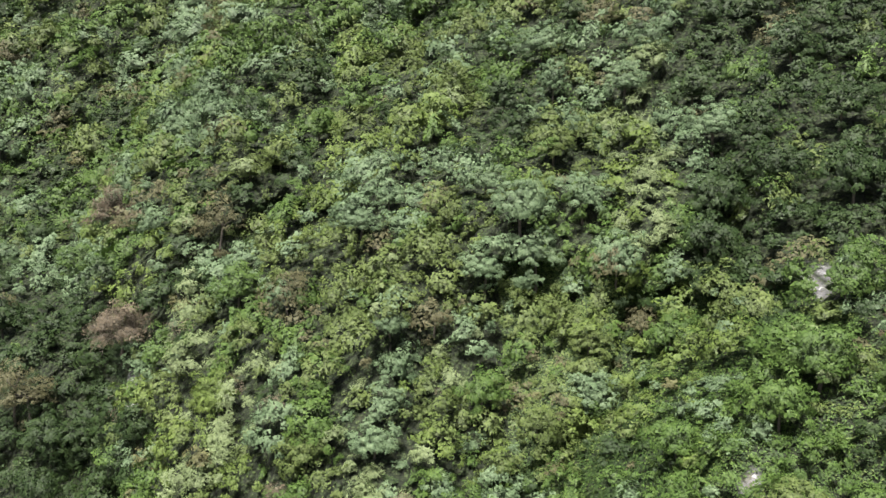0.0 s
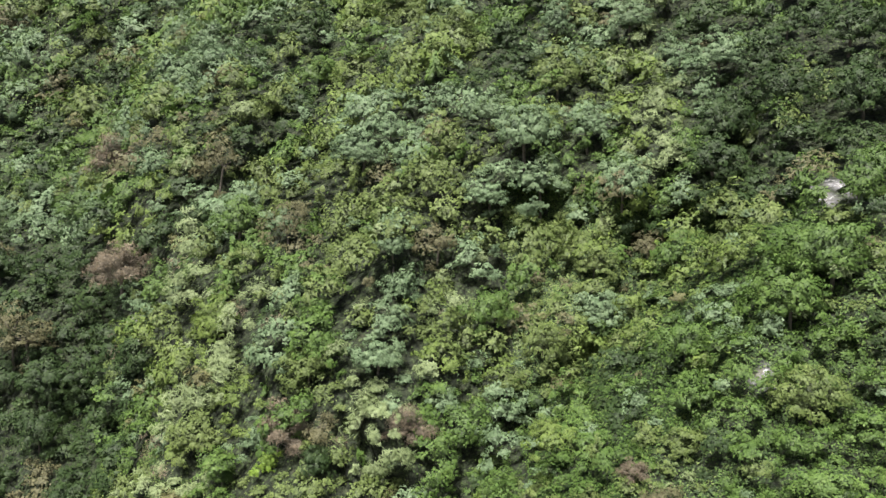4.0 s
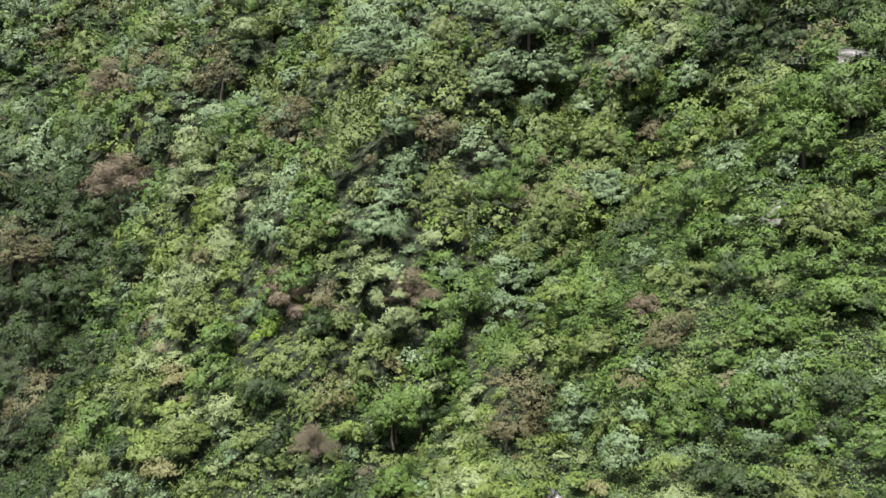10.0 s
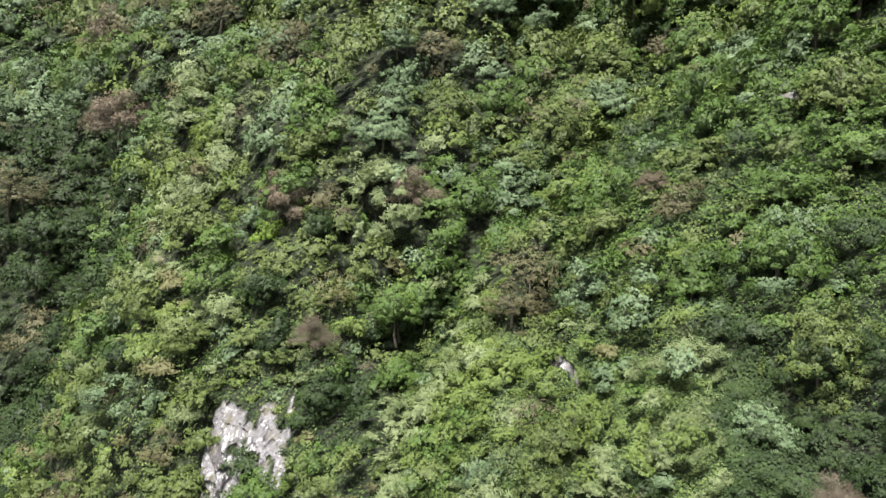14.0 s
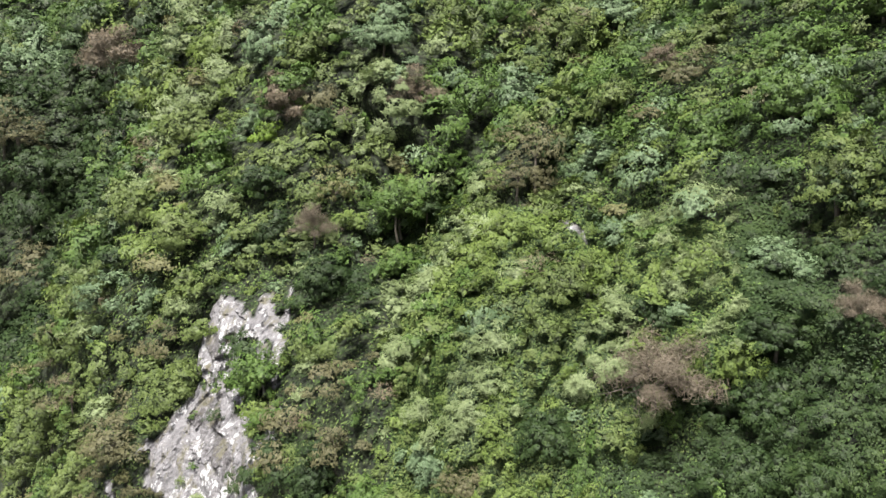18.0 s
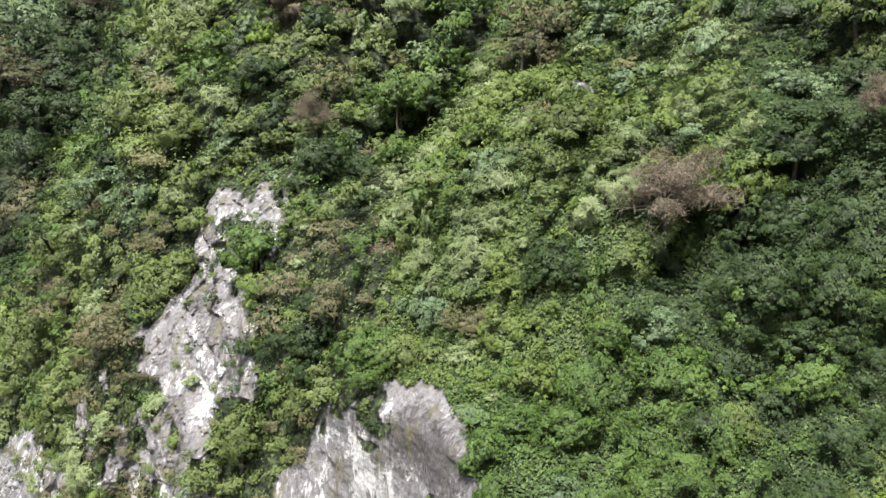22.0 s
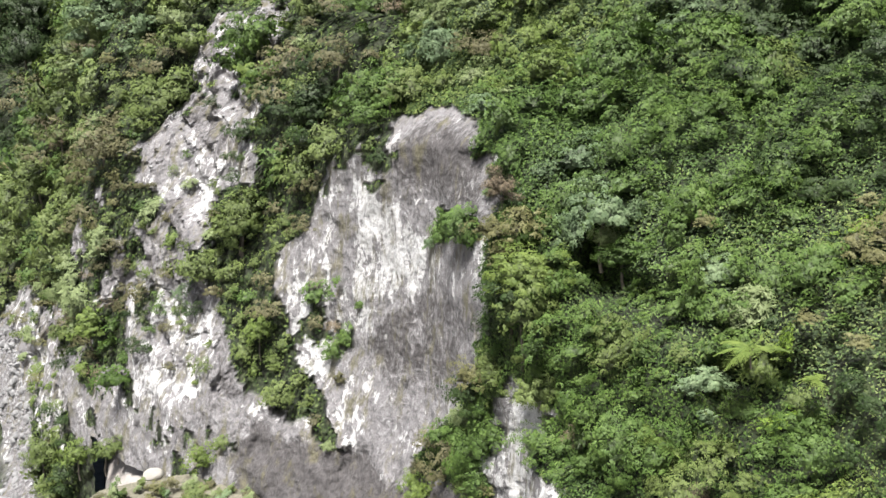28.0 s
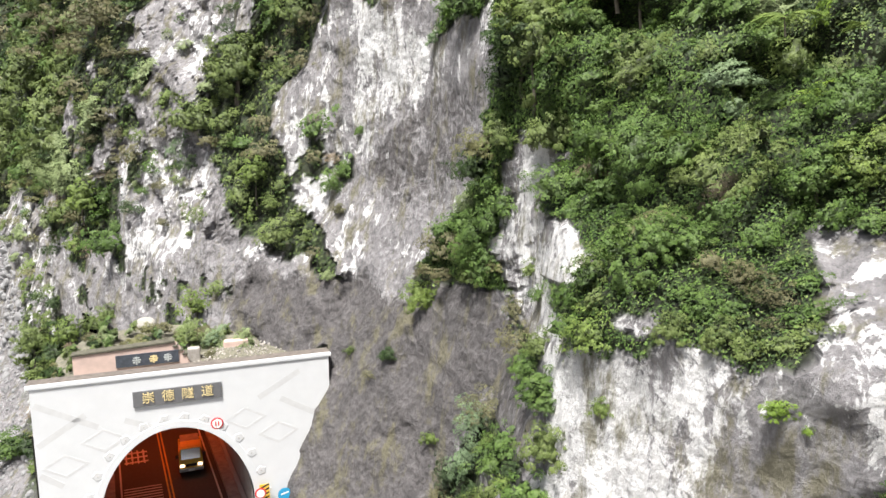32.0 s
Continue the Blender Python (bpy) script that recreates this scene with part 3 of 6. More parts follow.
RAVINES.append(([(9.9, 27.5), (8.8, 26.7)], 2.5, 1.0))
RAVINES.append(([(-10.5, 54.5), (-10.1, 58.8), (-14.1, 66.0)], 4.1, 2.1))
RAVINES.append(([(10.0, 63.7), (7.2, 60.7)], 4.1, 1.6))
RAVINES.append(([(25.2, 60.5), (23.1, 58.0)], 5.1, 2.4))
RAVINES.append(([(-143.0, 106.7), (-113.7, 96.3)], 5.1, 4.5))
RAVINES.append(([(-75.0, 68.0), (-71.8, 76.6)], 6.1, 4.5))
RAVINES.append(([(-104.0, 92.0), (-86.0, 74.0), (-73.0, 58.0), (-70.0, 46.0)], 8.0, 8.0))
# single trees that stand out: across, height of the crown's middle, radius
TREES = {}
TREES["grey"] = [(25.2, 134.5, 5.6), (38.8, 134.0, 5.2), (23.8, 144.7, 6.0), (46.9, 144.1, 6.0), (50.8, 124.3, 6.0), (28.0, 124.7, 4.9), (25.0, 111.7, 6.0), (28.9, 101.6, 6.0), (13.8, 110.1, 5.9), (8.1, 114.1, 4.9), (-15.8, 107.1, 6.0), (-10.5, 110.7, 4.2), (-6.6, 104.8, 5.1), (7.4, 100.4, 5.6), (16.1, 102.0, 5.8), (-23.5, 85.4, 3.1), (-7.2, 86.6, 3.2), (22.7, 83.5, 4.7), (-126.3, 160.1, 6.0), (-177.9, 168.9, 6.0)]
TREES["grey"] += [(-93.9, 147.0, 6.1), (-9.6, 79.5, 4.1), (-0.6, 73.4, 2.9), (-8.5, 83.0, 3.1), (12.8, 64.7, 3.0), (27.2, 69.8, 3.3), (21.7, 58.2, 2.3), (-3.3, 42.9, 2.3), (10.9, 43.1, 1.4), (4.7, 32.9, 1.9), (7.7, 26.8, 1.2), (8.7, 30.9, 1.2)]
TREES["rust"] = [(38.2, 152.0, 6.0), (-1.3, 109.5, 3.5), (-11.9, 101.9, 3.9), (-27.5, 94.8, 4.8), (-1.3, 92.6, 3.8), (-48.2, 104.2, 6.1), (-146.5, 129.8, 6.0), (-154.9, 174.7, 6.0), (32.5, 92.6, 3.6), (-93.4, 69.0, 6.3), (-16.6, 71.7, 2.1), (21.5, 72.8, 2.9), (7.3, 65.0, 3.2), (5.1, 63.1, 2.6), (-90.5, 67.8, 6.2), (-0.2, 42.3, 1.6), (6.4, 20.3, 0.8), (6.9, 19.9, 0.6), (6.7, 19.3, 0.5), (5.6, 20.6, 0.5), (-7.7, 10.6, 0.5)]
TREES["dry"] = [(-81.9, 102.6, 5.9), (-68.1, 82.3, 5.7), (-21.8, 70.2, 3.8), (-5.3, 71.5, 2.7), (19.6, 74.1, 1.4), (0.1, 33.8, 1.1), (7.0, 22.4, 0.8), (3.1, 23.2, 0.6)]
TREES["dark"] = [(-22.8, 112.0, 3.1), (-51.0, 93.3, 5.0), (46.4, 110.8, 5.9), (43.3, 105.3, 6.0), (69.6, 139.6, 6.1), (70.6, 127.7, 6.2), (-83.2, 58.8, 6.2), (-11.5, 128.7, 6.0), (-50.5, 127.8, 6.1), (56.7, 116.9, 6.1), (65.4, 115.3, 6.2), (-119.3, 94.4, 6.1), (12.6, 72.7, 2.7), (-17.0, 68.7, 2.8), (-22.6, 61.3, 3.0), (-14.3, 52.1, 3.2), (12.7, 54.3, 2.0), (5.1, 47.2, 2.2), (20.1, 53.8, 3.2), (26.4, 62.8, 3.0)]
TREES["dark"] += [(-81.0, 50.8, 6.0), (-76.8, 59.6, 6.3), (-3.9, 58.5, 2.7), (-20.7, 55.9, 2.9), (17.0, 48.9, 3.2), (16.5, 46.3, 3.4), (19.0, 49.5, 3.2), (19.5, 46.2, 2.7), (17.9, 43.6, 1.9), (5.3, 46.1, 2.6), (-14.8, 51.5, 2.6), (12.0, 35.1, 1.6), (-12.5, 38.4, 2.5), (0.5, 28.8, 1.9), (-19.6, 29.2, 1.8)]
TREES["ochre"] = [(-54.1, 87.9, 3.0), (-7.3, 63.2, 2.4), (-14.3, 60.6, 2.6), (0.9, 32.2, 1.7), (0.3, 30.5, 1.0)]
TREES["green"] = [(51.9, 103.6, 5.1), (43.7, 96.1, 4.8), (44.8, 94.7, 5.1), (35.0, 92.2, 4.2), (39.5, 90.5, 4.2), (28.7, 84.2, 4.0), (-54.3, 155.8, 6.1), (-31.7, 124.7, 6.0), (-88.3, 91.2, 6.5), (-39.0, 93.0, 5.0), (-18.0, 80.1, 4.7), (5.8, 83.1, 4.6), (-7.1, 59.0, 3.0), (29.0, 74.3, 3.2), (35.4, 77.4, 3.5), (26.4, 69.0, 4.3), (-6.8, 58.7, 3.3), (0.8, 61.9, 2.5), (-6.8, 52.6, 2.7), (-8.2, 38.9, 2.4)]
TREES["green"] += [(8.2, 42.3, 1.9), (12.8, 39.0, 1.6), (17.5, 41.7, 1.9), (5.1, 38.4, 1.7), (5.7, 31.0, 1.3), (8.2, 33.3, 1.5), (12.0, 31.6, 1.3), (-6.5, 39.4, 2.0), (10.3, 26.1, 1.2), (4.2, 21.2, 1.7), (1.0, 17.9, 0.7), (0.2, 10.9, 1.3), (0.7, 14.7, 0.8), (5.1, 19.3, 0.8), (0.7, 15.3, 1.1), (-1.6, 20.0, 1.6), (-42.6, -3.4, 2.3), (3.6, 22.5, 1.2), (5.5, 21.2, 1.2), (9.2, 23.2, 1.3)]
TREES["olive"] = [(14.0, 81.1, 4.1), (-29.0, 151.9, 6.0), (2.3, 135.8, 6.0), (37.3, 82.7, 3.7), (15.1, 70.2, 2.6), (25.1, 76.7, 2.9), (-19.8, 77.4, 4.2), (-35.4, 66.8, 4.1), (26.2, 63.3, 4.5), (-32.6, 55.7, 3.2), (-40.6, 56.9, 3.5), (-5.7, 39.5, 1.7), (0.9, 28.4, 1.8), (-19.2, 29.4, 2.5), (-41.3, 17.0, 2.2), (4.7, 28.0, 1.1), (0.8, 16.2, 0.9), (0.6, 13.2, 1.3), (-0.2, 9.0, 1.2), (0.9, 18.6, 0.7)]
TREES["olive"] += [(5.5, 18.9, 0.7), (5.8, 18.5, 0.6), (-1.6, 17.4, 1.0), (-0.7, 9.3, 1.1), (-41.4, 17.0, 2.1), (-44.4, 4.3, 2.7), (-34.2, 8.1, 1.6), (-32.1, 9.5, 1.3), (2.3, 19.6, 1.1), (4.1, 18.7, 0.8), (1.8, 24.7, 1.2), (-0.5, 25.1, 1.1), (-9.1, 11.5, 0.5)]
TREES["yellow"] = [(-37.2, 79.9, 4.6), (-12.0, 56.9, 1.9), (13.3, 71.6, 2.9), (17.0, 51.3, 3.0), (2.9, 40.1, 1.6), (1.3, 30.2, 2.2), (-17.1, 21.8, 1.6), (2.3, 15.4, 0.5), (-4.8, 15.6, 1.0), (-4.0, 8.4, 0.7), (-38.2, 6.4, 1.6), (-21.5, 12.2, 1.5), (10.1, 23.8, 1.2)]
TREES["lime"] = [(-23.9, 66.6, 2.2), (6.3, 17.2, 0.6), (6.9, 16.8, 0.2)]
TREES["bare"] = [(-16.1, 56.8, 2.3), (12.1, 51.0, 3.3), (23.1, 56.3, 1.8)]
TREES["palm"] = [(8.6, 28.8, 1.3), (10.2, 28.3, 0.7), (5.6, 24.8, 1.2)]


def warped(x, z, reach):
    p = np.stack([x * 0.35, z * 0.25, 0 * x], -1)
    q = np.stack([x * 0.35 + 40, z * 0.25, 0 * x + 9], -1)
    return x + reach * (fractal(p, 4, 0.6) - 0.5), z + reach * (fractal(q, 4, 0.6) - 0.5)


def pale_of(x, z):
    """How much whiter or darker the rock is here."""
    wx, wz = warped(x, z, 3.2)
    total = np.zeros(x.shape)
    for dx, dz in ((0, 0), (1.1, 0), (-1.1, 0), (0, 1.3), (0, -1.3), (0.7, 0.8), (-0.7, 0.8), (0.7, -0.8), (-0.7, -0.8)):
        out = np.zeros(x.shape)
        for poly, amount in TONES:
            out = np.where(inside(poly, wx + dx, wz + dz), amount, out)
        total += out / 9
    return total


ORDER = ("green", "dark", "grey", "yellow", "olive", "rust", "dry", "grass", "lime", "ochre")
SHARES = {
    "usual": (29, 7, 20, 13, 24, 1.2, 1, 6, 0, 1.0),
    # nearly all dark leaves: the gully's shade is put into plant colour
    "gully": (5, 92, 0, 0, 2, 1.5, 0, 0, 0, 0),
    "upper": (30, 11, 32, 3, 20, 2, 0, 0.5, 0, 0.5),
    "middle": (16, 5, 50, 8, 16, 1.5, 0, 2.5, 0, 0),
    "clearing": (1, 0, 1, 34, 8, 0, 0, 56, 0, 0),
    "spur": (50, 10, 16, 8, 13, 1.5, 0.5, 1, 0, 0),
    # dark trees, their share raised to imitate a ravine's shade
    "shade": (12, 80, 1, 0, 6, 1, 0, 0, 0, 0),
    "meadow": (14, 2, 18, 18, 20, 1, 1, 34, 0, 0.5),
    "foot": (30, 7, 1, 27, 28, 2, 1, 9, 1, 3),
    "cliff": (7, 6, 2, 9, 36, 12, 4, 14, 0, 12),
    "lush": (44, 44, 1, 5, 9, 1, 0, 1, 1, 0),
    "flank": (26, 4, 24, 16, 24, 1.2, 1, 10, 0, 1.0),
    "fringe": (14, 9, 1, 16, 38, 9, 4, 7, 0, 8),
    "bright": (12, 2, 3, 28, 32, 8, 3, 18, 0, 3),
}


def species(p, rng):
    """The kind of plant at each place: zones of the hillside, then patches within them."""
    x, y, z = p[:, 0], p[:, 1], p[:, 2]
    edge = spur_edge(z)
    w = np.tile(np.array(SHARES["usual"], float), (len(p), 1))
    for name, where in (
        ("upper", (z > 95) | (y > 165)),
        ("middle", (x > -22) & (x < 32) & (z > 84) & (z < 118)),
        ("spur", (x > edge) & (z > 62) & (z < 106)),
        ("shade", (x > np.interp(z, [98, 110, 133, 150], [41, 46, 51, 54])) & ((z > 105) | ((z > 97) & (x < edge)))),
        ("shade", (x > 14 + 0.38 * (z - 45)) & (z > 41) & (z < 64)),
        ("meadow", (x > -8) & (x < 14 + 0.38 * (z - 45)) & (z > 42) & (z < 62)),
        ("foot", (z < 44) & (x > 0)),
        ("lush", (x > 7) & (z > 34) & (z < 46)),
        ("bright", (x > 1.5) & (x < 10) & (z > 27) & (z < 35)),
        ("flank", (x > -18) & (x < np.minimum(edge, 36)) & (z > 62) & (z < 86)),
        ("fringe", ((x > -8) & (x < 1.2) & (z < 30)) | ((x > 0) & (z < 21.5))),
        ("cliff", (z < 46) & (x < -8)),
        ("clearing", np.abs(x - np.interp(z, [104, 116, 134], [33, 37, 40])) < np.interp(z, [100, 104, 112, 128, 138], [0, 4.0, 5.5, 4.5, 0])),
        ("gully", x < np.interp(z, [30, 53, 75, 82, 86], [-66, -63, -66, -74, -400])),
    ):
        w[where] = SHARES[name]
    for k in range(len(ORDER)):
        n = fractal(p * 0.055 + 50 * k, 3, 0.55) - 0.5
        w[:, k] *= np.exp(11.0 * n)
    w[:, 1] *= np.exp(0.4 * ravine_depth(x, z))  # extra dark leaves along the gullies stand in for their shade
    c = np.cumsum(w, 1)
    return (rng.random(len(p))[:, None] * c[:, -1:] > c).sum(1)



def bare(x, z):
    """1 where the rock lies open, 0 where plants grow; frayed at the edges."""
    wx, wz = warped(x, z, 3.2)
    n = fractal(np.stack([x * 0.3 + 5, z * 0.22, 0 * x + 3], -1), 4, 0.6)
    out = np.zeros(x.shape)
    for poly, share, _ in ROCK:
        out = np.maximum(out, inside(poly, wx, wz) & (n < 0.25 + 0.5 * share if share < 1 else n > -1))
    for poly in THICKETS:
        out = np.where(inside(poly, wx, wz) & (n > 0.36), 0.0, out)
    return out


def rocky(x, z):
    """1 well inside the open rock, 0 well outside it."""
    wx, wz = warped(x, z, 3.2)
    out = np.zeros(x.shape)
    for dx, dz in ((0, 0), (1.5, 0), (-1.5, 0), (0, 1.8), (0, -1.8), (0.9, 0.9), (-0.9, 0.9), (0.9, -0.9), (-0.9, -0.9)):
        hit = np.zeros(x.shape, bool)
        for poly, _, _ in ROCK:
            hit |= inside(poly, wx + dx, wz + dz)
        out += hit
    return smooth(out / 9)


def ravine_depth(x, z):
    """How deep the narrow gullies cut in."""
    out = np.zeros(np.shape(x))
    for line, depth, width in RAVINES:
        best = np.full(np.shape(x), 1e9)
        for (x0, z0), (x1, z1) in zip(line, line[1:]):
            ex, ez = x1 - x0, z1 - z0
            f = np.clip(((x - x0) * ex + (z - z0) * ez) / (ex * ex + ez * ez + 1e-9), 0, 1)
            best = np.minimum(best, (x - x0 - f * ex) ** 2 + (z - z0 - f * ez) ** 2)
        out = np.maximum(out, 1.35 * depth * np.exp(-best / width ** 2))
    return out


def blocks(x, z, size, tilt, seed):
    """Broken rock: tilted flat faces with grooves between them, one for each cell of a ragged grid, and each face's tone."""
    u, v = x / size, z / (size * 1.5)
    iu, iv = np.floor(u), np.floor(v)
    best, second = np.full(np.shape(x), 1e9), np.full(np.shape(x), 1e9)
    val, tone = np.zeros(np.shape(x)), np.zeros(np.shape(x))
    for a in (-1, 0, 1):
        for c in (-1, 0, 1):
            ku, kv = iu + a, iv + c
            s = np.full(np.shape(x), seed)
            fu, fv = ku + lattice(ku, kv, s), kv + lattice(ku, kv, s + 1)
            d = (u - fu) ** 2 + (v - fv) ** 2
            h = (lattice(ku, kv, s + 2) - 0.5) + tilt * ((lattice(ku, kv, s + 3) - 0.5) * (u - fu) * 2 + (lattice(ku, kv, s + 4) - 0.35) * (v - fv) * 2)
            near = d < best
            second = np.where(near, best, np.minimum(second, d))
            val, tone = np.where(near, h, val), np.where(near, lattice(ku, kv, s + 5), tone)
            best = np.where(near, d, best)
    return val * np.clip((np.sqrt(second) - np.sqrt(best)) / 0.16, 0, 1), tone - 0.5


def roughness_of(x, z):
    """How broken the rock is here."""
    out = np.full(x.shape, 0.6)
    for poly, _, rough in ROCK:
        out = np.where(inside(poly, x, z), rough, out)
    return out


def ahead_of(x, z):
    """The hillside with its ledges, broken faces, humps and gullies."""
    y = relief_ahead(x, z)
    p = np.stack([x, y, z], -1)
    hump = fractal(np.stack([0.13 * (0.8 * x - 0.6 * z), 0.045 * (0.6 * x + 0.8 * z), 0.05 * y], -1), 4, 0.55) - 0.5
    b = rocky(x, z)
    wx = x + 2.0 * (fractal(p * 0.35 + 7, 3) - 0.5)
    wz = z + 2.0 * (fractal(p * 0.35 + 29, 3) - 0.5)
    ledge = fractal(p * np.array([0.7, 0.7, 0.4]) + 31, 2, 0.5) - 0.5
    rock = 2.0 * hump + np.where(np.abs(roughness_of(x, z) - 0.56) < 0.005, 0.95, roughness_of(x, z)) * (1.3 * blocks(wx, wz, 4.2, 1.2, 3)[0] + 0.75 * blocks(wx + 0.4 * wz, wz, 1.7, 1.6, 11)[0] + 0.3 * blocks(wx + 0.4 * wz, wz, 0.9, 1.6, 23)[0] + 0.3 * ledge)
    return y + ravine_depth(x, z) + b * rock + (1 - b) * ((12.0 + 8.0 * smooth((z - 66) / 20)) * hump + 0.8)


# the tunnel's portal: its middle, the way along its face and the way into the mountain
TH = radians(21.0)
PORTAL = Vector((-18.2, 41.25, 0.0))
ALONG = Vector((math.cos(TH), math.sin(TH), 0))
INTO = Vector((-math.sin(TH), math.cos(TH), 0))
PORTAL_POSE = Matrix.Translation(PORTAL) @ Matrix.Rotation(TH, 4, "Z")
BEND, BORE = -0.076, -0.95  # the bore leans to the left of the portal's normal, and its middle lies left of the wall's


def steps(parts):
    out = []
    for a, b, d in parts:
        out.extend(np.arange(a, b, d))
    return np.array(out + [parts[-1][1]])


xs = steps([(-290, -110, 3.0), (-110, -52, 1.2), (-52, 14, 0.24), (14, 60, 1.0), (60, 130, 3.0)])
zs = steps([(-14, 0, 2.0), (0, 54, 0.24), (54, 120, 1.0), (120, 260, 3.0)])
gx, gz = np.meshgrid(xs, zs)
gy = ahead_of(gx, gz)
gb = bare(gx, gz)
nx, nz = len(xs), len(zs)
idx = np.arange(nx * nz).reshape(nz, nx)
quads = np.stack([idx[:-1, :-1], idx[:-1, 1:], idx[1:, 1:], idx[1:, :-1]], -1).reshape(-1, 4)
gv = np.stack([gx, gy, gz], -1).reshape(-1, 3)
mid = gv[quads].mean(1)
du, dv = mid[:, 0] - PORTAL.x, mid[:, 1] - PORTAL.y
u, v = du * ALONG.x + dv * ALONG.y, du * INTO.x + dv * INTO.y
quads = quads[~((np.abs(u - BORE - BEND * v) < 5.2) & (mid[:, 2] < 8.6) & (v > -3))]
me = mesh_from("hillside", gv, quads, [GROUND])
for key, val in (("bare", gb), ("pale", pale_of(gx, gz) + 0.22 * np.clip(roughness_of(gx, gz) - 0.12, 0.05, 0.5) * blocks(gx + 0.4 * gz, gz, 1.7, 1.6, 11)[1])):
    a = me.attributes.new(key, "FLOAT", "POINT")
    a.data.foreach_set("value", val.ravel().astype(np.float32))
# broken rock has sharp faces, the slabs and the soil are smooth
quad_mid = gv[quads].mean(1)
me.polygons.foreach_set("use_smooth", np.abs(roughness_of(quad_mid[:, 0], quad_mid[:, 2]) - 0.5) > 0.12)
hill = tagged(new("hillside_ground", me), "steep mountainside of pale marble cliff and dark planted soil", "hillside", kind="structure")

# stony ground in front of the mountain, lower in the stream's valley
bm = bmesh.new()
edge = [-4000.0, -300.0, -90.0, -40.0, -29.0, 0.0, 60.0, 300.0, 4000.0]
rows = [[bm.verts.new((gx_, gy_, -0.06 if gx_ > -30 else -13.8)) for gx_ in edge] for gy_ in (-4000.0, -300.0, -60.0, 0.0, 45.0, 120.0)]
for lower, upper in zip(rows, rows[1:]):
    for k in range(len(edge) - 1):
        bm.faces.new((lower[k], lower[k + 1], upper[k + 1], upper[k]))
part("ground", bm, plain("grey stony ground", (0.2, 0.195, 0.18), 0.95, 0.6, 0.35, 0.6), None)
tagged(bpy.data.objects["ground"], "level grey stony ground at the mountain's foot", "ground", kind="structure")


def thing(name, m, label, category, group=""):
    e = new(name)
    e.empty_display_size = 0.3
    e.matrix_world = m
    return tagged(e, label, category, group)


# ---- the tunnel and its portal ----
WHITE = plain("white painted concrete", (0.612, 0.632, 0.662), 0.6, 0.9, 0.035, 0.1)
RAISED = plain("off-white relief", (0.555, 0.568, 0.588), 0.6, 3.0, 0.05, 0.1)
GREYSIGN = plain("dark slate sign", (0.13, 0.133, 0.142), 0.5, 5.0, 0.1, 0.05)
GOLD = plain("gold lettering", (0.72, 0.6, 0.33), 0.35, 9.0, 0.1, 0.05)
PINK = plain("weathered pink plaster", (0.58, 0.44, 0.395), 0.85, 1.4, 0.12, 0.3)
GREY = plain("weathered concrete", (0.33, 0.31, 0.29), 0.9, 2.2, 0.3, 0.6)
DARK = plain("dark weathered coping", (0.12, 0.105, 0.095), 0.9, 3.0, 0.3, 0.5)
RED = plain("red sign paint", (0.6, 0.03, 0.04), 0.4)
BLUE = plain("blue sign paint", (0.02, 0.3, 0.55), 0.4)
SIGNWHITE = plain("white sign paint", (0.82, 0.82, 0.8), 0.4)
YELLOW = plain("yellow paint", (0.8, 0.52, 0.06), 0.35)
BLACK = plain("black rubber and paint", (0.02, 0.02, 0.02), 0.6)
ASPHALT = plain("worn asphalt", (0.055, 0.052, 0.05), 0.8, 5.0, 0.25, 0.4)
ROADLINE = plain("yellow road paint", (0.6, 0.38, 0.06), 0.6, 6.0, 0.2)
ROADWHITE = plain("white road paint", (0.6, 0.58, 0.55), 0.6, 6.0, 0.2)
LINING = plain("tunnel lining concrete", (0.3, 0.28, 0.27), 0.8, 1.2, 0.18, 0.3)
METAL = plain("galvanised metal", (0.4, 0.4, 0.4), 0.45)
A_HALF, B_HIGH, Z_SPRING = 4.4, 5.75, 2.2


def arch(half, high, base=-0.6, steps_=40):
    """The bore's outline from its right foot over the crown to its left foot, as (across, height)."""
    pts = [(half, base), (half, Z_SPRING * 0.5)]
    pts += [(half * math.cos(a), Z_SPRING + high * math.sin(a)) for a in np.linspace(0, math.pi, steps_)]
    return pts + [(-half, Z_SPRING * 0.5), (-half, base)]


def ring(inner, outer, front, back):
    """A solid between two outlines with as many corners, from front to back."""
    bm = bmesh.new()
    rows = [[bm.verts.new((u, v, z)) for u, z in line] for line, v in ((inner, front), (outer, front), (outer, back), (inner, back))]
    n = len(inner)
    for i in range(n - 1):
        for a, b in ((0, 1), (1, 2), (2, 3), (3, 0)):
            bm.faces.new((rows[a][i], rows[a][i + 1], rows[b][i + 1], rows[b][i]))
    for i in (0, n - 1):
        bm.faces.new([r[i] for r in rows])
    return bm


portal = thing("tunnel_portal", PORTAL_POSE, "white concrete tunnel portal with raised diamonds and a round arch", "tunnel portal")
inner = [(BORE + u, z) for u, z in arch(A_HALF, B_HIGH)]
outer = []
for u, z in inner:
    du, dz = u - BORE, z - 1.0
    k = min((8.25 - BORE if du > 0 else 8.25 + BORE) / max(abs(du), 1e-6), 10.2 / dz if dz > 0 else 1e9)
    outer.append((BORE + du * k, 1.0 + dz * k if z > 1.0 else z))
for cu in (8.25, -8.25):  # the wall's upper corners
    i = min(range(len(outer)), key=lambda j: (outer[j][0] - cu) ** 2 + (outer[j][1] - 11.2) ** 2)
    outer[i] = (cu, 11.2)
part("wall", ring(inner, outer, 0.0, 0.9), WHITE, portal)
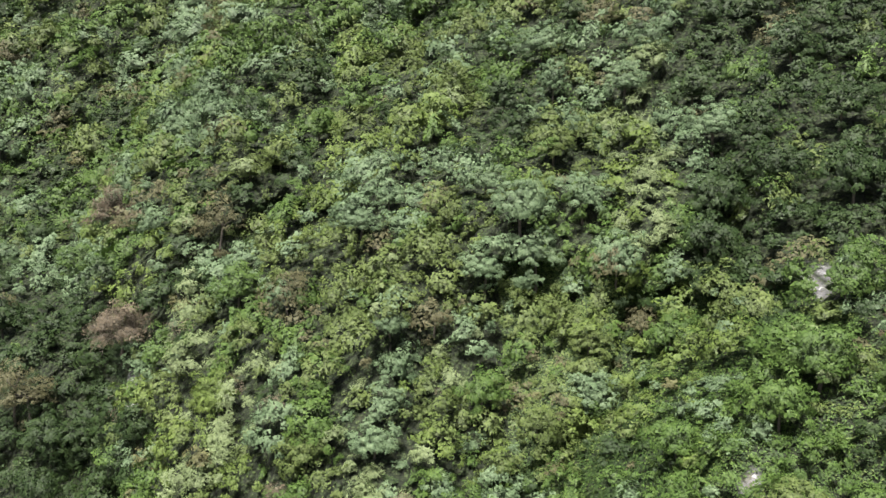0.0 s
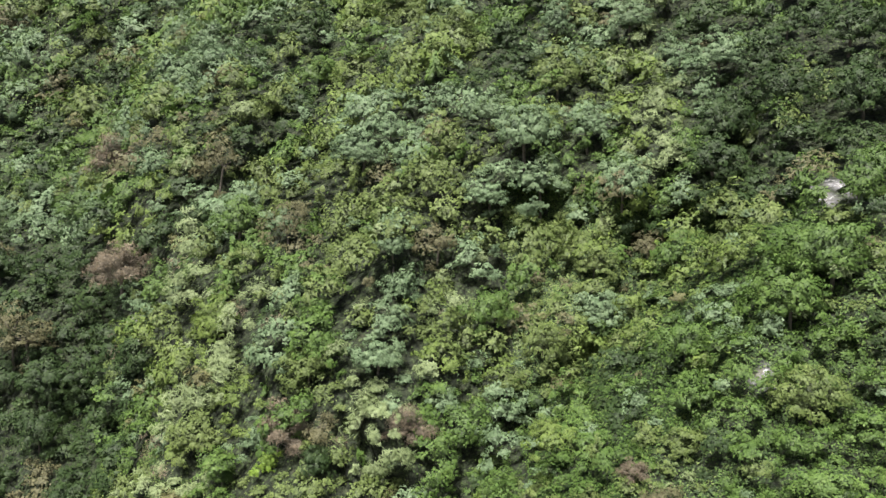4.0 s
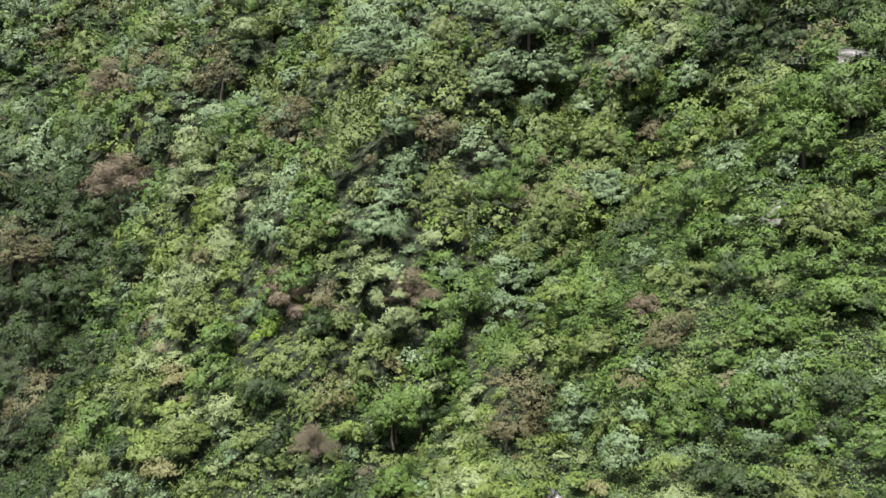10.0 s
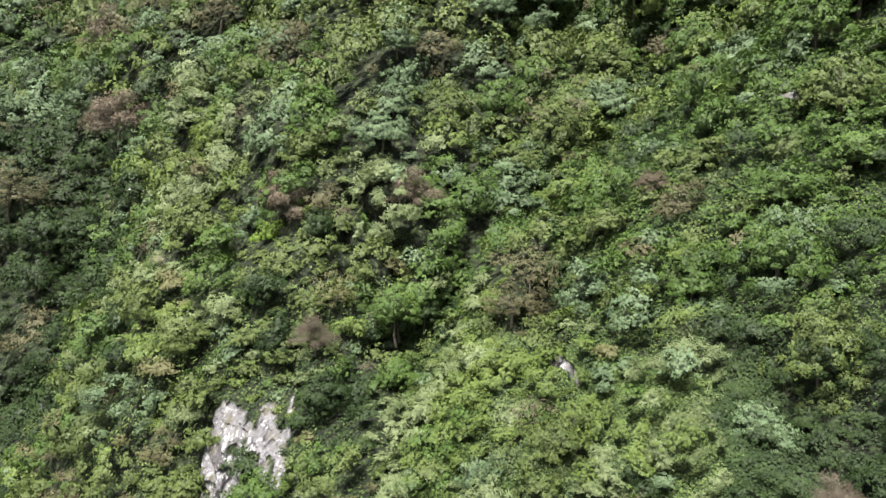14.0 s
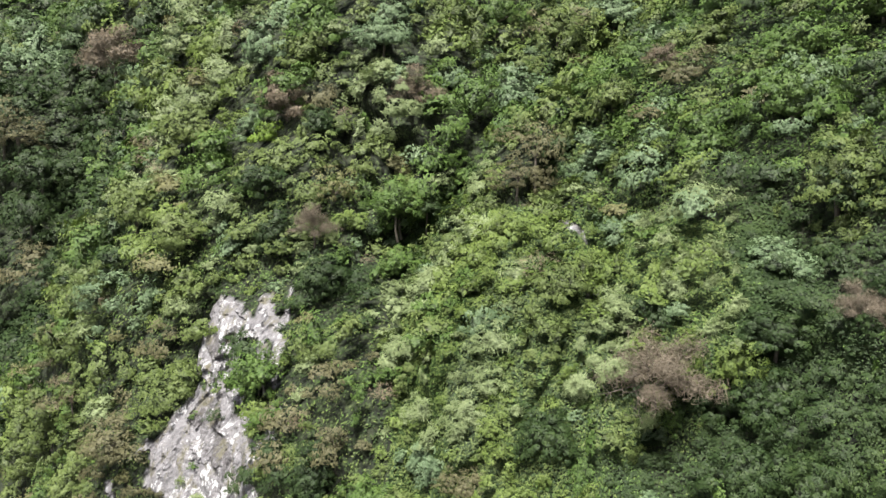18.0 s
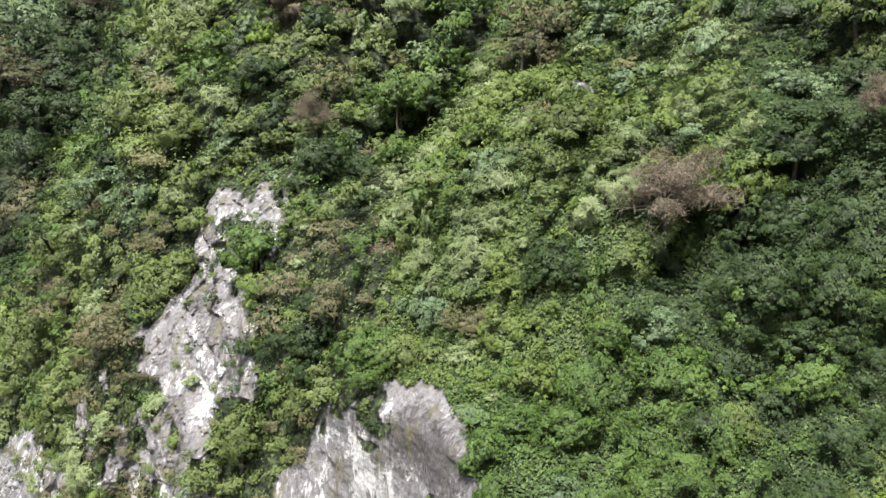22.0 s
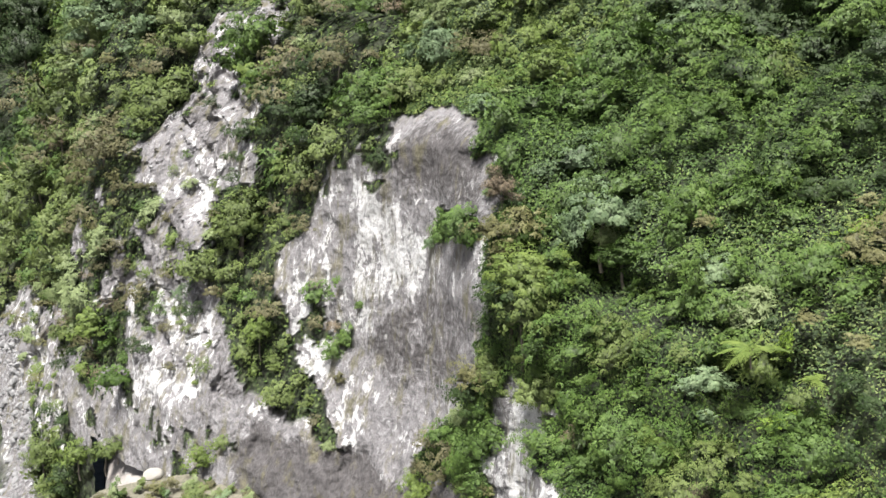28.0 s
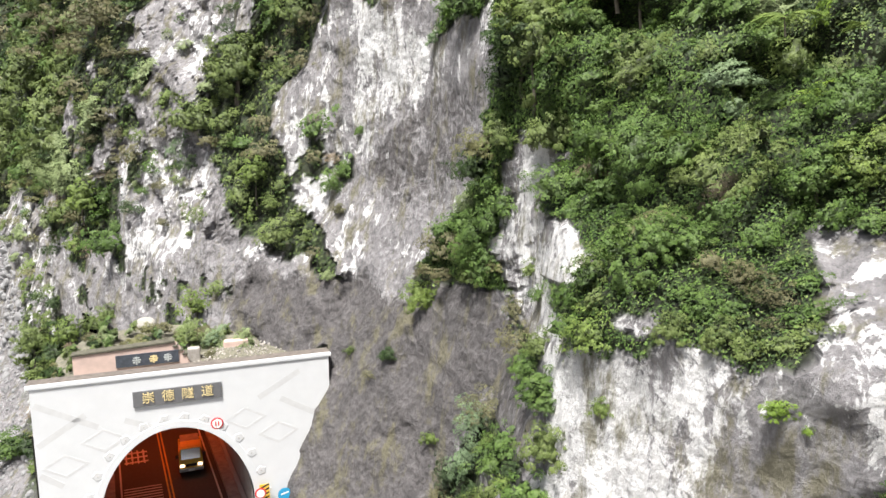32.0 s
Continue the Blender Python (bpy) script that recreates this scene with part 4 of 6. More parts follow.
part("arch_band", ring([(BORE + u, z) for u, z in arch(A_HALF + 0.002, B_HIGH + 0.002)], [(BORE + u, z) for u, z in arch(A_HALF + 0.42, B_HIGH + 0.42)], -0.06, 0.0), WHITE, portal)
part("cornice", boxed(-8.45, 8.4, -0.07, 0.22, 11.22, 11.42, bevel=0.02), WHITE, portal)
part("coping", boxed(-8.42, 8.38, 0.22, 1.15, 11.2, 11.44, bevel=0.03), DARK, portal, "dark weathered coping strip")


def rhombus(half_u, half_z, width):
    def line(k):
        return [(half_u - k * 1.6, 0), (0, half_z - k), (-half_u + k * 1.6, 0), (0, -half_z + k), (half_u - k * 1.6, 0)]
    return ring(line(width), line(0), -0.007, 0.0)


for u, z in ((-4.75, 7.75), (-6.8, 6.55), (3.1, 7.9), (5.0, 6.75), (-7.2, 3.9)):
    d = part("diamond_relief", rhombus(1.25, 0.72, 0.17), RAISED, portal)
    d.matrix_local = Matrix.Translation((u, 0, z))


def band(u0, z0, u1, z1, w):
    bm = boxed(-0.5, 0.5, -0.005, 0.0, -w / 2, w / 2)
    ln, a = math.hypot(u1 - u0, z1 - z0), math.atan2(z1 - z0, u1 - u0)
    bm.transform(Matrix.Translation(((u0 + u1) / 2, 0, (z0 + z1) / 2)) @ Matrix.Rotation(-a, 4, "Y") @ Matrix.Diagonal((ln, 1, 1, 1)))
    return bm


for row in ((-8.1, 7.9, -5.6, 9.4), (-8.1, 10.3, -5.0, 8.6), (-3.6, 8.8, -2.2, 8.2), (3.9, 9.1, 6.4, 10.5), (5.2, 8.9, 7.9, 7.3), (-8.1, 6.2, -7.0, 5.4)):
    part("relief_band", band(*row, 0.34), RAISED, portal)
for k in range(14):
    a = radians(8 + 164 * k / 13)
    u, z = BORE + (A_HALF + 0.72) * math.cos(a), Z_SPRING + (B_HIGH + 0.6) * math.sin(a)
    bm = bmesh.new()
    bmesh.ops.create_cone(bm, cap_ends=True, segments=5, radius1=0.33, radius2=0.28, depth=0.03, matrix=Matrix.Rotation(radians(90), 4, "X"))
    ros = part("rosette", bm, RAISED, portal)
    ros.matrix_local = Matrix.Translation((u, -0.012, z)) @ Matrix.Rotation(k, 4, "Y")
    bm = bmesh.new()
    bmesh.ops.create_uvsphere(bm, u_segments=8, v_segments=5, radius=0.035)
    st = part("stud", bm, GREY, ros)
    st.location = (0, -0.025, 0)


def letters(text, height, mat, parent, name="character"):
    """One character as a flat solid, standing upright."""
    cu = bpy.data.curves.new(name, "FONT")
    cu.body, cu.size, cu.extrude, cu.align_x, cu.align_y, cu.resolution_u = text, height, 0.02, "CENTER", "CENTER", 4
    tmp = bpy.data.objects.new(name, cu)
    me = bpy.data.meshes.new_from_object(tmp)
    bpy.data.objects.remove(tmp)
    me.transform(Matrix.Rotation(radians(90), 4, "X"))
    me.materials.append(mat)
    ob = new(name, me)
    ob.parent = parent
    return ob


board = part("name_board", boxed(-3.08, 1.78, -0.1, 0.0, 9.48, 10.42, bevel=0.015), GREYSIGN, portal, "slate-grey name board with gold characters")
for i, ch in enumerate("\u5d07\u5fb7\u96a7\u9053"):
    c = letters(ch, 0.72, GOLD, board)
    c.location = (-3.08 + 4.86 * (0.17, 0.39, 0.61, 0.835)[i], -0.125, 9.95)


def disc(name, u, z, r, mat, parent, v=0.0, depth=0.03, label=""):
    bm = bmesh.new()
    bmesh.ops.create_cone(bm, cap_ends=True, segments=28, radius1=r, radius2=r, depth=depth, matrix=Matrix.Rotation(radians(90), 4, "X"))
    o = part(name, bm, mat, parent, label)
    o.location = (u, v, z)
    return o


def hung(name, u, v, z, label, category):
    return thing(name, PORTAL_POSE @ Matrix.Translation((u, v, z)), label, category)


limit = hung("round_road_sign", 1.42, -0.05, 7.87, "round white road sign with a red rim above the arch", "road sign")
disc("rim", 0, 0, 0.36, RED, limit)
disc("face", 0, 0, 0.28, SIGNWHITE, limit, -0.02)
for du in (-0.08, 0.08):
    part("mark", boxed(du - 0.035, du + 0.035, -0.05, -0.03, -0.14, 0.14), RED, limit)
warn = hung("striped_marker_board", 3.95, -0.35, 0.0, "yellow and black striped hazard board beside the arch", "hazard board")
part("post", boxed(-0.04, 0.04, 0.03, 0.11, -0.3, 2.4), METAL, warn)
part("board", boxed(-0.3, 0.3, 0.0, 0.03, 2.3, 3.65), YELLOW, warn)
for k in range(5):
    bm = band(-0.28, 2.35 + 0.26 * k, 0.28, 2.6 + 0.26 * k, 0.1)
    bm.transform(Matrix.Translation((0, -0.001, 0)))
    part("stripe", bm, BLACK, warn)
stop = hung("round_road_sign", 3.68, -0.55, 3.2, "round white road sign with a red rim and a slash", "road sign")
part("post", boxed(-0.03, 0.03, 0.03, 0.09, -3.5, 0.3), METAL, stop)
disc("rim", 0, 0, 0.34, RED, stop)
disc("face", 0, 0, 0.25, SIGNWHITE, stop, -0.02)
bm = band(-0.2, -0.14, 0.2, 0.14, 0.07)
part("slash", bm, RED, stop)
order = hung("round_road_sign", 5.15, -0.4, 2.8, "round blue road sign on a grey post", "road sign")
part("post", boxed(-0.03, 0.03, 0.03, 0.09, -3.1, 0.3), METAL, order)
disc("face", 0, 0, 0.42, BLUE, order)
part("mark", band(-0.24, 0.02, 0.24, 0.14, 0.1), SIGNWHITE, order).location = (0, -0.02, 0)

# the bore
LENGTH = 62.0
bm = bmesh.new()
rows = []
for v in np.linspace(0.9, LENGTH, 24):
    rows.append([bm.verts.new((BORE + BEND * v + u, v, z)) for u, z in arch(A_HALF - 0.02, B_HIGH - 0.02)])
for a, b in zip(rows, rows[1:]):
    for i in range(len(a) - 1):
        bm.faces.new((a[i], a[i + 1], b[i + 1], b[i]))
bm.faces.new(rows[-1])
bore = thing("tunnel", PORTAL_POSE, "concrete road tunnel lit orange by sodium lamps", "tunnel")
bore["kind"] = "structure"
part("lining", bm, LINING, bore)


def strip(u0, u1, v0, v1, z0, z1):
    """A bar that follows the leaning bore; u from the bore's middle."""
    bm = boxed(u0, u1, v0, v1, z0, z1)
    for q in bm.verts:
        q.co.x += BORE + BEND * q.co.y
    return bm


part("road_slab", strip(-4.6, 4.6, -30, LENGTH, -0.4, 0.0), ASPHALT, bore)
for u in (-0.16, 0.1):
    part("centre_line", strip(u, u + 0.11, -28, LENGTH - 1, 0.0, 0.006), ROADLINE, bore)
for s in (-1, 1):
    part("edge_line", strip(3.15 * s - 0.06, 3.15 * s + 0.06, -28, LENGTH - 1, 0.0, 0.006), ROADWHITE, bore)
    part("walkway", strip(min(3.55 * s, 4.38 * s), max(3.55 * s, 4.38 * s), 0.9, LENGTH - 1, 0.0, 0.32), GREY, bore)
    part("cable_duct", strip(min(4.1 * s, 4.33 * s), max(4.1 * s, 4.33 * s), 1.2, LENGTH - 1, 1.0, 1.2), METAL, bore)
for k in range(6):
    part("slow_bar", strip(-3.0, -0.5, 7.6 + 0.42 * k, 7.75 + 0.42 * k, 0.0, 0.005), ROADWHITE, bore)
for k in range(4):
    part("road_mark", strip(-2.7 + 0.42 * k, -2.58 + 0.42 * k, 14.0, 16.6, 0.0, 0.005), ROADWHITE, bore)
for k in range(3):
    part("road_mark", strip(-2.8, -1.1, 14.2 + 0.9 * k, 14.45 + 0.9 * k, 0.0, 0.0055), ROADWHITE, bore)

SODIUM = bpy.data.materials.new("sodium lamp glass")
SODIUM.use_nodes = True
SODIUM.node_tree.nodes["Principled BSDF"].inputs["Emission Color"].default_value = (1.0, 0.33, 0.06, 1)
SODIUM.node_tree.nodes["Principled BSDF"].inputs["Emission Strength"].default_value = 12.0
for k in range(5):
    v = 15.0 + 9.0 * k
    for s in (-1, 1):
        lamp = thing("tunnel_lamp", PORTAL_POSE @ Matrix.Translation((BORE + BEND * v + 2.3 * s, v, 6.75)), "orange sodium lamp in a metal case under the vault", "lamp", "tunnel lamps")
        part("case", boxed(-0.2, 0.2, -0.4, 0.4, 0.0, 0.26, bevel=0.02), METAL, lamp)
        part("glass", boxed(-0.15, 0.15, -0.35, 0.35, -0.03, 0.0), SODIUM, lamp)
    light = new("sodium_light", bpy.data.lights.new("sodium_light", "AREA"))
    light.data.shape, light.data.size, light.data.size_y, light.data.energy, light.data.color = "RECTANGLE", 4.6, 0.7, 150.0, (1.0, 0.11, 0.025)
    light.matrix_world = PORTAL_POSE @ Matrix.Translation((BORE + BEND * v, v, 6.6))


# ---- a small yellow truck driving out of the tunnel ----
GLASS = bpy.data.materials.new("windscreen glass")
GLASS.use_nodes = True
g = GLASS.node_tree.nodes["Principled BSDF"]
g.inputs["Metallic"].default_value = 0.9
g.inputs["Base Color"].default_value, g.inputs["Roughness"].default_value = (0.98, 0.98, 0.97, 1), 0.12
HEAD = bpy.data.materials.new("lit headlight")
HEAD.use_nodes = True
h = HEAD.node_tree.nodes["Principled BSDF"]
h.inputs["Emission Color"].default_value, h.inputs["Emission Strength"].default_value = (1.0, 0.75, 0.5, 1), 3.0
truck = thing("pickup_truck", PORTAL_POSE @ Matrix.Translation((-0.08, 10.6, 0.0)), "small yellow pickup truck with its headlights on in the tunnel", "truck")


def cab():
    bm = bmesh.new()
    side = [(0.0, 0.35), (0.0, 0.95), (0.12, 1.12), (0.5, 1.86), (0.75, 1.95), (1.75, 1.95), (1.8, 1.85), (1.8, 0.35)]
    a = [bm.verts.new((-0.82 + (0.09 if z > 1.5 else 0), v, z)) for v, z in side]
    b = [bm.verts.new((0.82 - (0.09 if z > 1.5 else 0), v, z)) for v, z in side]
    for i in range(len(side)):
        j = (i + 1) % len(side)
        bm.faces.new((a[i], a[j], b[j], b[i]))
    bm.faces.new(a)
    bm.faces.new(b[::-1])
    bmesh.ops.recalc_face_normals(bm, faces=bm.faces)
    bmesh.ops.bevel(bm, geom=list(bm.edges), offset=0.03, segments=2, affect="EDGES", profile=0.5)
    return bm


part("cab", cab(), YELLOW, truck)
bm = boxed(-0.66, 0.66, -0.01, 0.0, 0.0, 0.74, bevel=0.004)
ws = part("windscreen", bm, GLASS, truck)
ws.matrix_local = Matrix.Translation((0, 0.125, 1.17)) @ Matrix.Rotation(radians(-27.5), 4, "X")
part("bumper", boxed(-0.84, 0.84, -0.12, 0.04, 0.32, 0.55, bevel=0.03), METAL, truck)
part("number_plate", boxed(-0.2, 0.2, -0.14, -0.12, 0.36, 0.5), SIGNWHITE, truck)
part("grille", boxed(-0.4, 0.4, -0.015, 0.0, 0.66, 0.86), BLACK, truck)
for s in (-1, 1):
    part("headlight", boxed(0.62 * s - 0.15, 0.62 * s + 0.15, -0.03, 0.02, 0.66, 0.86, bevel=0.02), HEAD, truck)
    part("wing_mirror", boxed(0.97 * s - 0.09, 0.97 * s + 0.09, 0.3, 0.36, 1.25, 1.5, bevel=0.02), BLACK, truck)
bed = part("cargo_bed", boxed(-0.82, 0.82, 1.86, 4.3, 0.55, 0.68), GREY, truck, "grey cargo bed")
for a in ((-0.84, -0.78, 1.86, 4.3), (0.78, 0.84, 1.86, 4.3), (-0.84, 0.84, 4.24, 4.3), (-0.84, 0.84, 1.86, 1.92)):
    part("side_board", boxed(*a, 0.68, 1.15), YELLOW, bed)
part("load", boxed(-0.7, 0.7, 2.0, 4.1, 0.682, 1.55, bevel=0.08), GREY, truck, "covered grey load")
for s in (-1, 1):
    for v in (0.55, 3.5):
        bm = bmesh.new()
        bmesh.ops.create_cone(bm, cap_ends=True, segments=20, radius1=0.32, radius2=0.32, depth=0.2, matrix=Matrix.Rotation(radians(90), 4, "Y"))
        bmesh.ops.bevel(bm, geom=[e for e in bm.edges if e.calc_face_angle(0) > 1], offset=0.04, segments=2, affect="EDGES", profile=0.5)
        wheel = part("wheel", bm, BLACK, truck)
        wheel.location = (0.7 * s, v, 0.325)
        bm = bmesh.new()
        bmesh.ops.create_cone(bm, cap_ends=True, segments=16, radius1=0.18, radius2=0.16, depth=0.22, matrix=Matrix.Rotation(radians(90), 4, "Y"))
        part("rim", bm, METAL, wheel)

# ---- the old pink portal behind, half buried ----
WORN = plain("worn pale lettering", (0.42, 0.45, 0.46), 0.8, 9.0, 0.3)
CREST = plain("mossy broken masonry", (0.085, 0.082, 0.062), 0.95, 3.0, 0.35, 0.7)
SLATE = plain("dark bluish panel", (0.055, 0.065, 0.085), 0.6, 4.0, 0.3)
SOIL = plain("gravelly soil", (0.135, 0.13, 0.1), 0.95, 4.0, 0.4, 0.8)
fill = thing("portal_backfill", PORTAL_POSE, "gravelly fill behind the portal wall", "ground fill")
fill["kind"] = "structure"
bm = bmesh.new()
uu, vv = np.meshgrid(np.linspace(-8.5, 8.0, 40), np.linspace(0.9, 13.0, 28))
hh = 9.6 + 0.09 * vv - 0.7 * np.maximum(0, -6.3 - uu) + 0.7 * smooth((uu - 0.2) / 2.5) * smooth((vv - 0.5) / 3.5) + 0.5 * (fractal(np.stack([uu * 0.8, vv * 0.8, 0 * uu], -1), 4) - 0.5)
top = [[bm.verts.new((uu[i, j], vv[i, j], hh[i, j])) for j in range(40)] for i in range(28)]
for i in range(27):
    for j in range(39):
        bm.faces.new((top[i][j], top[i][j + 1], top[i + 1][j + 1], top[i + 1][j]))
low = [bm.verts.new((uu[i, 0], vv[i, 0], 2.0)) for i in range(28)]
for i in range(27):
    bm.faces.new((top[i][0], top[i + 1][0], low[i + 1], low[i]))
part("soil", bm, SOIL, fill)
old = thing("old_portal", PORTAL_POSE @ Matrix.Translation((0, 4.6, 0)), "weathered pink wall of an older portal with a dark panel", "old portal")
bm = bmesh.new()
n = 44
rng = np.random.default_rng(5)
crest = []
for i in range(n + 1):
    u = -6.55 + 6.75 * i / n
    crest.append((u, 11.62 + 0.035 * i / n * 8 - 0.12 * rng.random() - (1.5 * max(0, (i - 38) / 6) ** 1.5 if i > 38 else 0)))
fr = [[bm.verts.new((u, v, z)) for u, z in crest] for v in (0.0, 0.7)]
bo = [[bm.verts.new((u, v, 9.2)) for u, z in crest] for v in (0.0, 0.7)]
for i in range(n):
    bm.faces.new((bo[0][i], bo[0][i + 1], fr[0][i + 1], fr[0][i]))
    bm.faces.new((fr[0][i], fr[0][i + 1], fr[1][i + 1], fr[1][i]))
    bm.faces.new((bo[1][i], fr[1][i], fr[1][i + 1], bo[1][i + 1]))
bm.faces.new((bo[0][0], fr[0][0], fr[1][0], bo[1][0]))
bm.faces.new((bo[0][n], bo[1][n], fr[1][n], fr[0][n]))
part("wall", bm, PINK, old)
panel = part("name_panel", boxed(-4.15, -0.45, -0.06, 0.0, 10.55, 11.33), SLATE, old, "dark panel with three pale worn characters")
for k, u in enumerate((-2.95, -1.95, -1.1)):
    for du, dz, w, h in ((0, 0.14, 0.2, 0.045), (0, 0.0, 0.26, 0.045), (0, -0.04, 0.05, 0.26), (-0.14, -0.14, 0.07, 0.06), (0.14, -0.14, 0.07, 0.06)):
        part("worn_stroke", boxed(u + du - w, u + du + w, -0.085, -0.06, 10.94 + dz - h, 10.94 + dz + h, bevel=0.01), (WORN, GOLD, WORN)[k], panel)
rng = np.random.default_rng(11)
for k in range(26):
    u = -6.5 + 6.4 * k / 25
    s = 0.7 * rng.uniform(0.03, 0.2) ** 1.4
    b = part("crest_stone", boxed(-0.11 - s, 0.15 + s, -0.42, 0.38, -0.09, 0.03 + s * 0.5, bevel=0.03), CREST, old)
    b.matrix_local = Matrix.Translation((u, 0.35, 11.64 + 0.28 * k / 25 - (0.9 * max(0, (k - 22) / 3)))) @ Matrix.Rotation(rng.uniform(-0.12, 0.12), 4, "Z")
for u, w, z0, z1 in ((0.5, 0.8, 9.0, 11.0), (3.2, 1.6, 9.4, 11.25)):
    c = thing("concrete_stub", PORTAL_POSE @ Matrix.Translation((u, 5.6, 0)), "broken weathered concrete stub standing in the rubble", "concrete stub", "broken wall stubs")
    part("block", boxed(-w / 2, w / 2, 0, 0.6, z0, z1, bevel=0.08), PINK if w > 1 else GREY, c)


# ---- stones ----
def stone_mesh(seed, mat, sub=2, name="stone"):
    bm = bmesh.new()
    bmesh.ops.create_icosphere(bm, subdivisions=sub, radius=1.0)
    rng = np.random.default_rng(seed)
    cuts = rng.normal(0, 1, (9, 3))
    cuts /= np.linalg.norm(cuts, axis=1, keepdims=True)
    for v in bm.verts:
        c = np.array(v.co)
        for k in cuts:
            over = c @ k - 0.72
            if over > 0:
                c = c - k * over
        v.co = c * np.array([1, 0.85, 0.7])
    me = bpy.data.meshes.new(name)
    bm.to_mesh(me)
    bm.free()
    me.materials.append(mat)
    return me


PALESTONE = plain("pale marble stone", (0.205, 0.208, 0.216), 0.85, 2.5, 0.25, 0.6)
WHITESTONE = plain("white marble boulder", (0.27, 0.26, 0.24), 0.8, 2.0, 0.12, 0.4)
STONES = [stone_mesh(i, PALESTONE, 2) for i in range(4)]
boulder = new("boulder", stone_mesh(9, WHITESTONE, 3, "boulder"))
boulder.matrix_world = Matrix.Translation((-25.4, 52.9, 11.0)) @ Matrix.Diagonal((0.8, 0.75, 0.75, 1))
tagged(boulder, "pale rounded boulder lying on the ledge above the portal", "boulder")
rng = np.random.default_rng(21)
gx0, gx1 = min(q[0] for q in GRAVEL), max(q[0] for q in GRAVEL)
gz0, gz1 = min(q[1] for q in GRAVEL), max(q[1] for q in GRAVEL)
sx, sz = rng.uniform(gx0, gx1, 5200), rng.uniform(gz0, gz1, 5200)
ok = inside(GRAVEL, sx, sz)
sx, sz = sx[ok], sz[ok]
sy = ahead_of(sx, sz)
size = 0.12 + 0.5 * rng.random(len(sx)) ** 4
big = [i for i in np.argsort(-size) if sx[i] < -46][:40]
for i in big:
    o = new("boulder", STONES[i % 4])
    s = size[i] * 1.1
    o.matrix_world = Matrix.Translation((sx[i], sy[i] - 0.1, sz[i])) @ Euler(rng.uniform(0, 6, 3)).to_matrix().to_4x4() @ Matrix.Diagonal((s, s, s, 1))
    tagged(o, "grey marble boulder in the stony stream bed", "boulder", "boulders in the stream bed")
ico = stone_mesh(3, PALESTONE, 1)
bv = np.array([v.co for v in ico.vertices])
bf = np.array([p.vertices[:] for p in ico.polygons])


def strewn(name, places, sizes, mat, label):
    V, F = [], []
    for i, (p, s) in enumerate(zip(places, sizes)):
        r = np.array(Euler(rng.uniform(0, 6, 3)).to_matrix())
        V.append(bv @ r.T * s + p)
        F.append(bf + i * len(bv))
    return tagged(new(name, mesh_from(name, np.vstack(V), np.vstack(F), [mat])), label, "gravel", kind="stuff")


strewn("stream_gravel", np.stack([sx, sy, sz], -1), size * 0.8, PALESTONE, "grey stones and gravel of a steep stream bed")
ru, rv = rng.uniform(-0.2, 7.5, 900), rng.uniform(1.0, 6.5, 900)
rz = 9.6 + 0.09 * rv + 0.7 * smooth((ru - 0.2) / 2.5) * smooth((rv - 0.5) / 3.5)
place = np.stack([PORTAL.x + ru * ALONG.x + rv * INTO.x, PORTAL.y + ru * ALONG.y + rv * INTO.y, rz], -1)
strewn("rubble", place, 0.03 + 0.12 * rng.random(900) ** 3, GREY, "grey rubble lying behind the portal's cornice")


# ---- plants ----
RNG = np.random.default_rng(7)


def leaves(places, normals, size, rng, aspect=0.5, droop=0.5, jitter=0.34):
    """Pointed leaves, three corners each, and the way each corner faces."""
    n = len(places)
    nor = normals + rng.normal(0, jitter, (n, 3))
    nor /= np.linalg.norm(nor, axis=1, keepdims=True) + 1e-9
    way = rng.normal(0, 1, (n, 3)) + normals * 0.6
    way[:, 2] -= droop
    way -= nor * (way * nor).sum(1, keepdims=True)
    way /= np.linalg.norm(way, axis=1, keepdims=True) + 1e-9
    side = np.cross(nor, way)
    s = (size * rng.uniform(0.65, 1.35, n))[:, None]
    tip = places + way * s * 0.55 - nor * s * 0.1
    left = places - way * s * 0.4 + side * s * aspect * 0.5
    right = places - way * s * 0.4 - side * s * aspect * 0.5
    shade = normals + nor * 0.42
    shade /= np.linalg.norm(shade, axis=1, keepdims=True) + 1e-9
    return np.stack([right, tip, left], 1).reshape(-1, 3), np.repeat(shade, 3, 0)


def leaf_up(d):
    """Outward ways turned somewhat to the sky."""
    n = d * 1.0 + np.array([0, 0, 0.2])
    return n / (np.linalg.norm(n, axis=1, keepdims=True) + 1e-9)


ICO = []
for sub in (1, 2, 3):
    bm = bmesh.new()
    bmesh.ops.create_icosphere(bm, subdivisions=sub, radius=1.0)
    bm.verts.ensure_lookup_table()
    ICO.append((np.array([v.co[:] for v in bm.verts]), np.array([[v.index for v in f.verts] for f in bm.faces])))
    bm.free()


